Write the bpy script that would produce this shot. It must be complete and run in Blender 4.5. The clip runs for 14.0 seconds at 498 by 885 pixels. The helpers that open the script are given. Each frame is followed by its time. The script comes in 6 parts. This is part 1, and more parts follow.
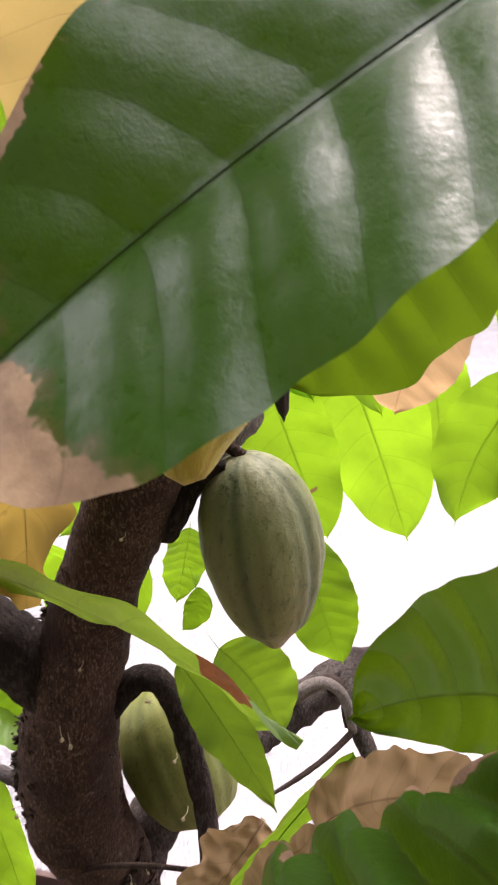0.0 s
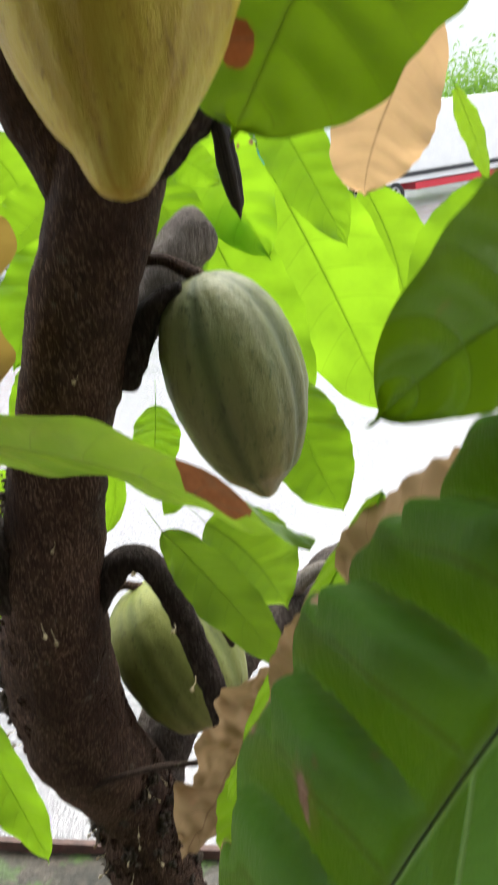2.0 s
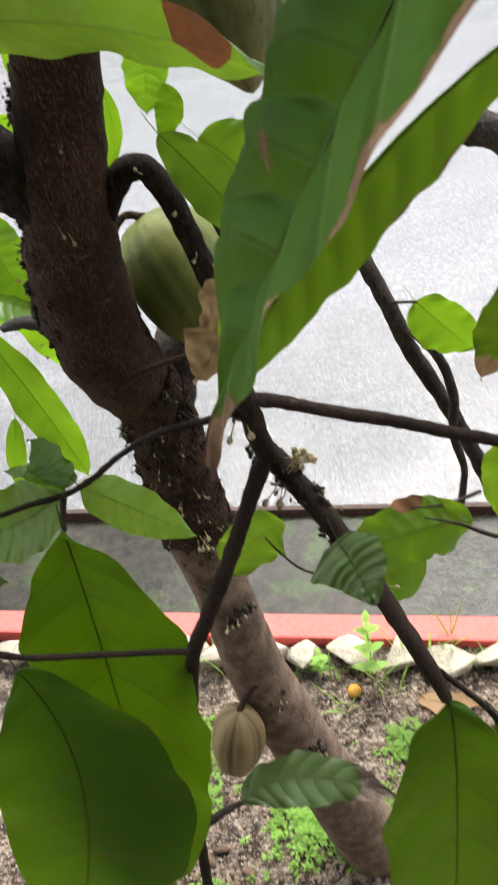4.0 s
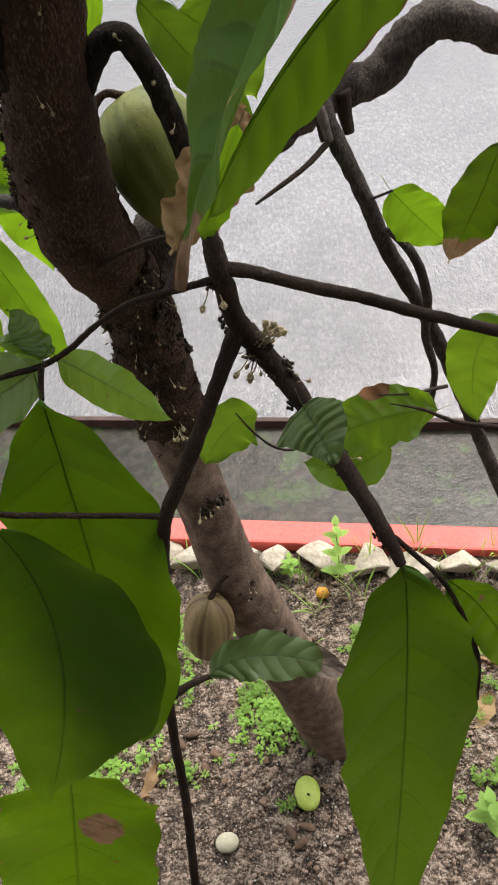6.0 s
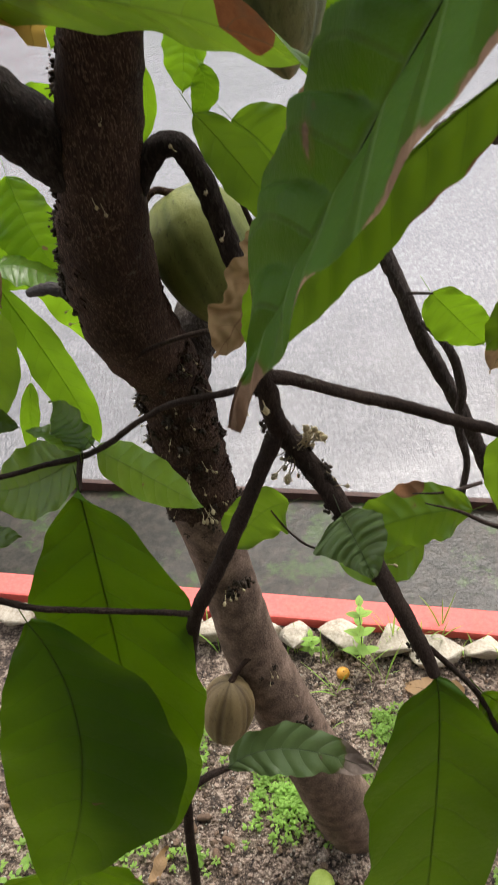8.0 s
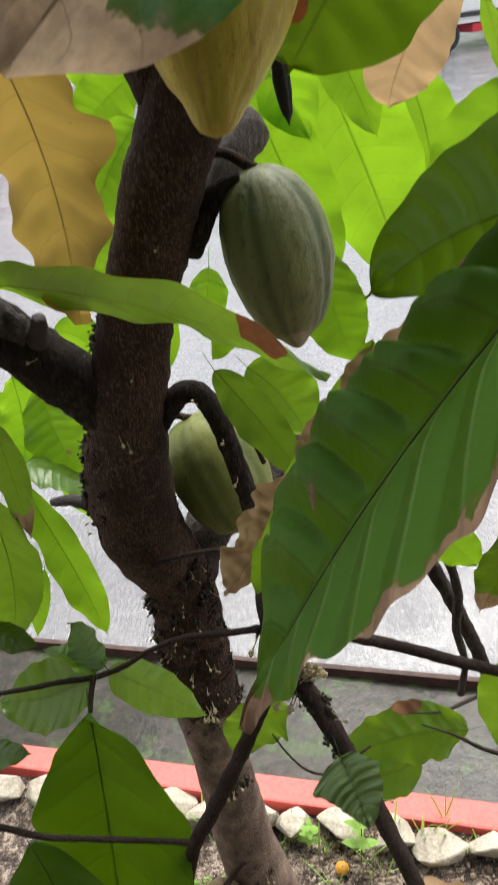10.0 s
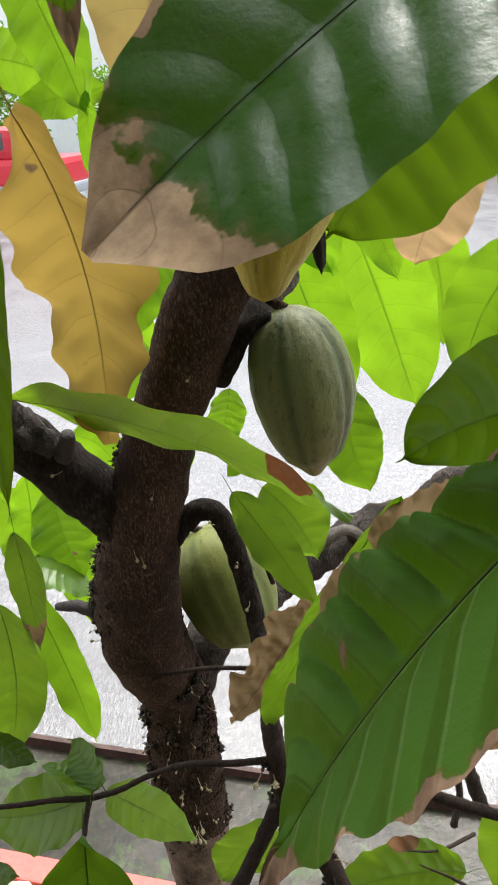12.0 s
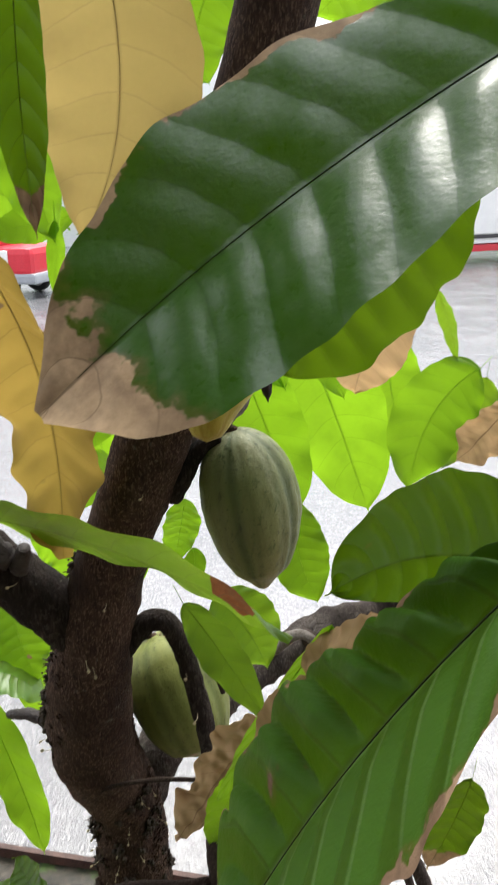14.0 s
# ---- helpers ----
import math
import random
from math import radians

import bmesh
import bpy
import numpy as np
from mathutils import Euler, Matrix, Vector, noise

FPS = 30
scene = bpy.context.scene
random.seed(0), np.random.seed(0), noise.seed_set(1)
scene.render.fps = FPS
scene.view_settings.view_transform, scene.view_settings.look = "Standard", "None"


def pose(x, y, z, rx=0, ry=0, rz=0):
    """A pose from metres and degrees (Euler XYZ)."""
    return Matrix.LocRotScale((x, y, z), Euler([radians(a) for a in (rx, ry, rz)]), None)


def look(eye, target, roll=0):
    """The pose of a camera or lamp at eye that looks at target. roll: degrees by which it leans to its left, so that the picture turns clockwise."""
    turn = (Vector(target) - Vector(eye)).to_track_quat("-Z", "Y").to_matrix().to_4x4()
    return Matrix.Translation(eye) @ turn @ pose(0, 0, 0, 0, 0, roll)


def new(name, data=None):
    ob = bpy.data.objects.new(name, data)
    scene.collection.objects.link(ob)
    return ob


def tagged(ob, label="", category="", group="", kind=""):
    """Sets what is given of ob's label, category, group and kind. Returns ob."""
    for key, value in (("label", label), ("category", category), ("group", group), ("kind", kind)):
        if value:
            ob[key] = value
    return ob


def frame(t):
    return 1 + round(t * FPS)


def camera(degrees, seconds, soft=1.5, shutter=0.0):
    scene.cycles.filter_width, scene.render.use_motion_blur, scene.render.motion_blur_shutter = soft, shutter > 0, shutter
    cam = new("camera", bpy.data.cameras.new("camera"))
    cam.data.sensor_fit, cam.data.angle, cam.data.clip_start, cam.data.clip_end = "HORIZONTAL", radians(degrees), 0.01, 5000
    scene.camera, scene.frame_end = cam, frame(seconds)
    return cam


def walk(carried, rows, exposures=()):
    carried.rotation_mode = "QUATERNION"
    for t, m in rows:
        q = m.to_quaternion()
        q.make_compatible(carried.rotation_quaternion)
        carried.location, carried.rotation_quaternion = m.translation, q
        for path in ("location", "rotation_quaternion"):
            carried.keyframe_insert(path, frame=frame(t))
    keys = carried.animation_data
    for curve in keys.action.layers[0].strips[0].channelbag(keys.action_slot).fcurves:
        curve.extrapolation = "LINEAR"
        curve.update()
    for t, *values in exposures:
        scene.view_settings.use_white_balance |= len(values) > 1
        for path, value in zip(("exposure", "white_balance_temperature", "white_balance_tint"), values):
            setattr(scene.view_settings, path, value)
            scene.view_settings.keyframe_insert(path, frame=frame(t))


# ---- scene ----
cam = camera(35.4, 14.0, soft=1.8, shutter=0.5)
PATH = [
    (0, (0.016, -0.002, 2.062), (-0.035, 1.901, 1.447), -0.2),
    (0.5, (0.02, 0.003, 2.025), (0.032, 1.928, 1.482), -1.2),
    (1, (0.014, 0.021, 1.993), (0.054, 1.943, 1.439), -4.3),
    (1.5, (0.007, 0.038, 1.963), (0.071, 1.946, 1.369), -5.9),
    (2, (0.004, 0.038, 1.933), (0.036, 1.911, 1.231), -7.6),
    (2.5, (0.001, 0.028, 1.891), (-0.02, 1.83, 1.022), -9.7),
    (3, (-0.021, -0.024, 1.892), (-0.109, 1.703, 0.887), -10.3),
    (3.5, (-0.033, -0.062, 1.881), (-0.15, 1.568, 0.728), -11.5),
    (4, (-0.004, -0.106, 1.878), (-0.094, 1.426, 0.595), -12.5),
    (4.2, (-0.003, -0.113, 1.877), (-0.081, 1.385, 0.554), -12.4),
    (6.3, (-0.003, -0.163, 1.862), (-0.079, 1.233, 0.433), -10.4),
    (6.5, (-0.004, -0.164, 1.872), (-0.086, 1.241, 0.451), -10.3),
    (7, (-0.006, -0.158, 1.881), (-0.102, 1.274, 0.488), -10.2),
    (7.2, (-0.007, -0.152, 1.876), (-0.107, 1.294, 0.497), -10.1),
    (9.3, (-0.018, -0.119, 1.952), (-0.117, 1.517, 0.806), -7.4),
    (9.5, (-0.014, -0.123, 1.963), (-0.109, 1.539, 0.854), -7.2),
    (10, (-0.006, -0.132, 2.0), (-0.081, 1.589, 0.983), -6.4),
    (10.5, (-0.007, -0.133, 2.013), (-0.066, 1.632, 1.074), -5.7),
    (11, (-0.005, -0.136, 2.03), (-0.052, 1.657, 1.146), -4.6),
    (11.5, (-0.017, -0.142, 2.044), (-0.062, 1.67, 1.199), -3.6),
    (12, (-0.03, -0.134, 2.044), (-0.069, 1.691, 1.227), -2.3),
    (12.5, (-0.035, -0.139, 2.054), (-0.064, 1.7, 1.268), -1.4),
    (13, (-0.028, -0.149, 2.066), (-0.04, 1.705, 1.316), -0.9),
    (13.5, (-0.021, -0.161, 2.081), (-0.006, 1.715, 1.388), -0.6),
    (14, (-0.01, -0.16, 2.09), (0.037, 1.742, 1.472), -0.7),
]
EXPOSURES = [
    (0.0, 1.25, 6800, 28),
    (0.9, 1.15, 6700, 22),
    (2.0, 1.18, 6500, 10),
    (3.4, 1.04, 6500, 10),
    (4.0, 0.8, 6500, 10),
    (6.5, 0.38, 6700, 14),
    (7.0, 0.38, 6700, 14),
    (9.5, 0.52, 6500, 12),
    (11.0, 0.78, 6500, 10),
    (14.0, 0.90, 6500, 10),
]
walk(cam, [(t, look(eye, target, roll)) for t, eye, target, roll in PATH], EXPOSURES)
SKY = 0.20
SUN = 2.8
SHADE_EAVE = -0.85
SHADE_CROWN = 150

# ---------------------------------------------------------------- light
world = bpy.data.worlds.new("sky")
scene.world = world
world.use_nodes = True
wn, wl = world.node_tree.nodes, world.node_tree.links
sky = wn.new("ShaderNodeTexSky")
sky.sky_type = "NISHITA"
sky.sun_disc = False
sky.sun_elevation = radians(60)
sky.sun_rotation = radians(20)
sky.dust_density = 6.0
sky.air_density = 1.4
soft_sky = wn.new("ShaderNodeHueSaturation")
soft_sky.inputs["Saturation"].default_value = 0.25
wl.new(sky.outputs[0], soft_sky.inputs["Color"])
overcast = wn.new("ShaderNodeMix")
overcast.data_type = "RGBA"
overcast.inputs[0].default_value = 0.5
overcast.inputs[7].default_value = (5.6, 5.9, 6.3, 1)
wl.new(soft_sky.outputs[0], overcast.inputs[6])
wl.new(overcast.outputs[2], wn["Background"].inputs[0])
wn["Background"].inputs[1].default_value = SKY

sun = new("sun", bpy.data.lights.new("sun", "SUN"))
sun.data.energy = SUN
sun.data.angle = radians(30)
sun.data.color = (1.0, 0.96, 0.9)
sun.matrix_world = look((1.5, 4.4, 10.0), (0, 0.6, 1.5))


# ---------------------------------------------------------------- materials
def material(name):
    m = bpy.data.materials.new(name)
    m.use_nodes = True
    return m, m.node_tree.nodes, m.node_tree.links, m.node_tree.nodes["Principled BSDF"]


def ramp(nodes, stops):
    r = nodes.new("ShaderNodeValToRGB")
    e = r.color_ramp.elements
    e[0].position, e[0].color = stops[0][0], (*stops[0][1], 1)
    e[1].position, e[1].color = stops[-1][0], (*stops[-1][1], 1)
    for p, c in stops[1:-1]:
        s = e.new(p)
        s.color = (*c, 1)
    return r


def noise_node(nodes, links, coord, scale, detail=6, rough=0.6, distortion=0.0):
    n = nodes.new("ShaderNodeTexNoise")
    n.inputs["Scale"].default_value = scale
    n.inputs["Detail"].default_value = detail
    n.inputs["Roughness"].default_value = rough
    n.inputs["Distortion"].default_value = distortion
    links.new(coord, n.inputs["Vector"])
    return n


def mathn(nodes, links, op, a, b=0.0, c=0.0, clamp=False):
    n = nodes.new("ShaderNodeMath")
    n.operation, n.use_clamp = op, clamp
    for i, v in enumerate((a, b, c)):
        if isinstance(v, (int, float)):
            n.inputs[i].default_value = v
        else:
            links.new(v, n.inputs[i])
    return n.outputs[0]


def mixc(nodes, links, fac, a, b, mode="MIX"):
    n = nodes.new("ShaderNodeMix")
    n.data_type, n.blend_type = "RGBA", mode
    for i, v in ((0, fac), (6, a), (7, b)):
        if isinstance(v, (int, float)):
            n.inputs[i].default_value = v
        elif isinstance(v, tuple):
            n.inputs[i].default_value = (*v, 1)
        else:
            links.new(v, n.inputs[i])
    return n.outputs[2]


def smooth(nodes, links, v, lo, hi):
    n = nodes.new("ShaderNodeMapRange")
    n.interpolation_type = "SMOOTHSTEP"
    n.inputs["From Min"].default_value, n.inputs["From Max"].default_value = lo, hi
    links.new(v, n.inputs["Value"])
    return n.outputs[0]


def bump(nodes, links, height, strength, distance, target, after=None):
    b = nodes.new("ShaderNodeBump")
    b.inputs["Strength"].default_value, b.inputs["Distance"].default_value = strength, distance
    links.new(height, b.inputs["Height"])
    if after:
        links.new(after, b.inputs["Normal"])
    links.new(b.outputs[0], target)
    return b.outputs[0]


def grainy(name, stops, scale, rough=0.8, rough2=None, bump_d=0.004, bump_s=0.6, fine=8.0, metal=0.0, stretch=(1, 1, 1), spec=0.5, coat=0.0):
    """A mottled surface: colours by one noise, grain by a finer one, with relief from both."""
    m, n, l, p = material(name)
    tc = n.new("ShaderNodeTexCoord")
    mp = n.new("ShaderNodeMapping")
    mp.inputs["Scale"].default_value = stretch
    l.new(tc.outputs["Object"], mp.inputs[0])
    a = noise_node(n, l, mp.outputs[0], scale)
    b = noise_node(n, l, mp.outputs[0], scale * fine, 4)
    r = ramp(n, stops)
    mixed = mathn(n, l, "MULTIPLY_ADD", b.outputs[0], 0.45, mathn(n, l, "MULTIPLY", a.outputs[0], 0.6))
    l.new(mixed, r.inputs[0])
    rnd = n.new("ShaderNodeObjectInfo")
    shade = mixc(n, l, 1.0, r.outputs[0], ramp_value(n, l, rnd.outputs["Random"], 0.82, 1.15), "MULTIPLY")
    l.new(shade, p.inputs["Base Color"])
    p.inputs["Metallic"].default_value = metal
    p.inputs["Specular IOR Level"].default_value = spec
    p.inputs["Coat Weight"].default_value = coat
    rr = n.new("ShaderNodeMapRange")
    rr.inputs["To Min"].default_value, rr.inputs["To Max"].default_value = rough, rough if rough2 is None else rough2
    rr.inputs["From Min"].default_value, rr.inputs["From Max"].default_value = 0.35, 0.65
    l.new(a.outputs[0], rr.inputs[0])
    l.new(rr.outputs[0], p.inputs["Roughness"])
    bump(n, l, mixed, bump_s, bump_d, p.inputs["Normal"])
    return m


def ramp_value(n, l, v, lo, hi):
    r = n.new("ShaderNodeMapRange")
    r.inputs["To Min"].default_value, r.inputs["To Max"].default_value = lo, hi
    l.new(v, r.inputs[0])
    return r.outputs[0]


def leaf_material(name, dark, light, glow, vein, through_fac, rough, spec, dry=(0.42, 0.29, 0.165), veins=11.0, blotch=0.25, relief=0.0012, coat=0.0, coat_rough=0.18, vein_from=0.47, vein_mix=0.55, bump_s=0.55, coat_ior=1.5, vein_glow=0.4, crease_shade=None, groove=0.15, stray=0.03, phase=0.0, sunk=False, grain=0.15):
    """A leaf blade: side veins laid out along the blade, mottling, withered tip, margin and patches, light let through."""
    m, n, l, p = material(name)
    uv = n.new("ShaderNodeUVMap")
    uv.uv_map = "blade"
    sep = n.new("ShaderNodeSeparateXYZ")
    l.new(uv.outputs[0], sep.inputs[0])
    u, v = sep.outputs[0], sep.outputs[1]
    av = mathn(n, l, "ABSOLUTE", v)
    tc = n.new("ShaderNodeTexCoord")
    info = n.new("ShaderNodeObjectInfo")
    off = n.new("ShaderNodeVectorMath")
    off.operation = "ADD"
    l.new(tc.outputs["Object"], off.inputs[0])
    l.new(info.outputs["Random"], off.inputs[1])
    obj = off.outputs[0]
    big = noise_node(n, l, obj, 22, 4)
    small = noise_node(n, l, obj, 160, 5)
    tiny = noise_node(n, l, obj, 700, 3)
    # side veins curve towards the tip
    bend = mathn(n, l, "MULTIPLY", mathn(n, l, "POWER", av, 1.4), 0.11)
    wob = mathn(n, l, "MULTIPLY_ADD", big.outputs[0], stray, mathn(n, l, "SUBTRACT", mathn(n, l, "ADD", u, phase), bend))
    saw = mathn(n, l, "FRACT", mathn(n, l, "MULTIPLY", wob, veins))
    near = mathn(n, l, "ABSOLUTE", mathn(n, l, "SUBTRACT", saw, 0.5))
    side = smooth(n, l, near, vein_from, 0.5)
    fade = mathn(n, l, "SUBTRACT", 1.0, mathn(n, l, "MULTIPLY", av, 0.55))
    rib = smooth(n, l, mathn(n, l, "SUBTRACT", 1.0, av), 0.955, 0.99)
    cells = n.new("ShaderNodeTexVoronoi")
    cells.feature = "DISTANCE_TO_EDGE"
    cells.inputs["Scale"].default_value = 150
    l.new(obj, cells.inputs["Vector"])
    net = mathn(n, l, "SUBTRACT", 1.0, smooth(n, l, cells.outputs["Distance"], 0.0, 0.09))
    veinmask = mathn(n, l, "MAXIMUM", mathn(n, l, "MULTIPLY", side, fade), rib)
    veinmask = mathn(n, l, "MAXIMUM", veinmask, mathn(n, l, "MULTIPLY", net, 0.035), clamp=True)
    base = mixc(n, l, big.outputs[0], dark, light)
    base = mixc(n, l, mathn(n, l, "MULTIPLY", small.outputs[0], blotch), base, light)
    tint = ramp_value(n, l, info.outputs["Random"], 0.78, 1.2)
    base = mixc(n, l, 1.0, base, tint, "MULTIPLY")
    # shade in the creases of the other half, put into its vein colour
    if crease_shade:
        vein = mixc(n, l, smooth(n, l, v, -0.02, 0.02), crease_shade, vein)
    base = mixc(n, l, mathn(n, l, "MULTIPLY", veinmask, vein_mix), base, vein)
    # withered parts: tip, margins, patches and small flecks
    at = {}
    for key in ("dry_tip", "dry_edge", "dry_side", "patch_u", "patch_v", "patch_k", "patch_size", "rust"):
        a = n.new("ShaderNodeAttribute")
        a.attribute_type, a.attribute_name = "OBJECT", key
        at[key] = a.outputs["Fac"]
    rag = mathn(n, l, "MULTIPLY", mathn(n, l, "SUBTRACT", big.outputs[0], 0.5), 0.35)
    tip = mathn(n, l, "SUBTRACT", mathn(n, l, "ADD", mathn(n, l, "ADD", u, rag), mathn(n, l, "MULTIPLY", av, 0.06)), mathn(n, l, "SUBTRACT", 1.0, at["dry_tip"]))
    one = mathn(n, l, "ABSOLUTE", at["dry_side"])
    reach = mathn(n, l, "MULTIPLY_ADD", v, at["dry_side"], mathn(n, l, "MULTIPLY", av, mathn(n, l, "SUBTRACT", 1.0, one)))
    edge = mathn(n, l, "SUBTRACT", mathn(n, l, "MULTIPLY_ADD", rag, 2.2, reach), mathn(n, l, "SUBTRACT", 1.25, mathn(n, l, "MULTIPLY", at["dry_edge"], 0.45)))
    du = mathn(n, l, "MULTIPLY", mathn(n, l, "SUBTRACT", u, at["patch_u"]), at["patch_k"])
    dv = mathn(n, l, "SUBTRACT", v, at["patch_v"])
    dist = mathn(n, l, "SQRT", mathn(n, l, "ADD", mathn(n, l, "MULTIPLY", du, du), mathn(n, l, "MULTIPLY", dv, dv)))
    patch = mathn(n, l, "SUBTRACT", at["patch_size"], mathn(n, l, "MULTIPLY_ADD", rag, 0.8, dist))
    fleck_n = noise_node(n, l, obj, 34, 2, 0.5)
    fleck = mathn(n, l, "SUBTRACT", fleck_n.outputs[0], 0.75)
    worst = mathn(n, l, "MAXIMUM", mathn(n, l, "MAXIMUM", tip, edge), mathn(n, l, "MAXIMUM", patch, fleck))
    dead = smooth(n, l, worst, -0.004, 0.012)
    rim = mathn(n, l, "MULTIPLY", smooth(n, l, worst, -0.03, -0.002), mathn(n, l, "SUBTRACT", 1.0, dead))
    deadcol = mixc(n, l, small.outputs[0], tuple(c * 0.62 for c in dry), tuple(min(1, c * 1.5) for c in dry))
    deadcol = mixc(n, l, at["rust"], deadcol, mixc(n, l, small.outputs[0], (0.17, 0.045, 0.013), (0.40, 0.15, 0.05)))
    deadcol = mixc(n, l, mathn(n, l, "MULTIPLY", smooth(n, l, fleck_n.outputs[0], 0.45, 0.68), 0.55), deadcol, tuple(c * k for c, k in zip(dry, (0.42, 0.40, 0.42))))
    deadcol = mixc(n, l, mathn(n, l, "MULTIPLY", veinmask, 0.75), deadcol, tuple(c * 0.45 for c in dry))
    base = mixc(n, l, mathn(n, l, "MULTIPLY", rim, 0.6), base, (0.10, 0.055, 0.02))
    base = mixc(n, l, dead, base, deadcol)
    l.new(base, p.inputs["Base Color"])
    alive = mathn(n, l, "SUBTRACT", 1.0, mathn(n, l, "MULTIPLY", dead, 0.85))
    l.new(mathn(n, l, "MULTIPLY", alive, spec), p.inputs["Specular IOR Level"])
    l.new(mathn(n, l, "MULTIPLY", mathn(n, l, "MULTIPLY", smooth(n, l, big.outputs[0], 0.25, 0.65), coat), alive), p.inputs["Coat Weight"])
    l.new(mathn(n, l, "MULTIPLY_ADD", small.outputs[0], 0.16, coat_rough - 0.06), p.inputs["Coat Roughness"])
    p.inputs["Coat IOR"].default_value = coat_ior
    rg = mathn(n, l, "MULTIPLY_ADD", small.outputs[0], 0.22, rough - 0.11)
    rg = mathn(n, l, "MULTIPLY_ADD", dead, 0.4, rg, clamp=True)
    l.new(rg, p.inputs["Roughness"])
    pillow = mathn(n, l, "POWER", mathn(n, l, "SINE", mathn(n, l, "MULTIPLY", saw, math.pi)), 1.3)
    if sunk:
        pillow = mathn(n, l, "SUBTRACT", 1.0, pillow)
    h = mathn(n, l, "MULTIPLY_ADD", small.outputs[0], grain, mathn(n, l, "SUBTRACT", mathn(n, l, "MULTIPLY_ADD", tiny.outputs[0], 0.06, pillow), mathn(n, l, "MULTIPLY", veinmask, groove)))
    rise = bump(n, l, h, bump_s, relief, p.inputs["Normal"])
    l.new(rise, p.inputs["Coat Normal"])
    tr = n.new("ShaderNodeBsdfTranslucent")
    glowc = mixc(n, l, mathn(n, l, "MULTIPLY", veinmask, vein_glow), glow, tuple(c * 0.35 for c in glow))
    glowc = mixc(n, l, mathn(n, l, "MULTIPLY", small.outputs[0], 0.35), glowc, tuple(c * 0.6 for c in glow))
    glowc = mixc(n, l, 1.0, glowc, tint, "MULTIPLY")
    glowc = mixc(n, l, mathn(n, l, "MULTIPLY", smooth(n, l, big.outputs[0], 0.4, 0.75), 0.4), glowc, tuple(c * 0.5 for c in glow))
    glowc = mixc(n, l, dead, glowc, mixc(n, l, 1.0, deadcol, (0.55, 0.5, 0.45), "MULTIPLY"))
    l.new(glowc, tr.inputs["Color"])
    mx = n.new("ShaderNodeMixShader")
    mx.inputs[0].default_value = through_fac
    l.new(p.outputs[0], mx.inputs[1])
    l.new(tr.outputs[0], mx.inputs[2])
    l.new(mx.outputs[0], n["Material Output"].inputs["Surface"])
    return m


def bark_material(name, stops, scale, bump_d, fleck=(0.22, 0.17, 0.13), fleck_mix=0.75):
    """Bark: dark plates and pale upright flecks, with deep fine relief."""
    m, n, l, p = material(name)
    tc = n.new("ShaderNodeTexCoord")
    mp = n.new("ShaderNodeMapping")
    mp.inputs["Scale"].default_value = (1, 1, 0.34)
    l.new(tc.outputs["Object"], mp.inputs[0])
    a = noise_node(n, l, tc.outputs["Object"], 11, 5, 0.6)
    b = noise_node(n, l, mp.outputs[0], scale * 2.0, 8, 0.75, 0.6)
    c = noise_node(n, l, mp.outputs[0], scale * 5.0, 3, 0.6)
    r = ramp(n, stops)
    mixed = mathn(n, l, "MULTIPLY_ADD", b.outputs[0], 0.62, mathn(n, l, "MULTIPLY", a.outputs[0], 0.38))
    l.new(mixed, r.inputs[0])
    flecks = mathn(n, l, "MULTIPLY", smooth(n, l, c.outputs[0], 0.52, 0.62), smooth(n, l, a.outputs[0], 0.34, 0.58))
    col = mixc(n, l, mathn(n, l, "MULTIPLY", flecks, fleck_mix), r.outputs[0], fleck)
    lich = noise_node(n, l, tc.outputs["Object"], 42, 6, 0.75)
    col = mixc(n, l, mathn(n, l, "MULTIPLY", smooth(n, l, lich.outputs[0], 0.62, 0.70), 0.5), col, (0.20, 0.19, 0.15))
    l.new(col, p.inputs["Base Color"])
    p.inputs["Roughness"].default_value = 0.82
    p.inputs["Specular IOR Level"].default_value = 0.18
    h = mathn(n, l, "MULTIPLY_ADD", c.outputs[0], 0.5, b.outputs[0])
    bump(n, l, h, 1.0, bump_d, p.inputs["Normal"])
    return m


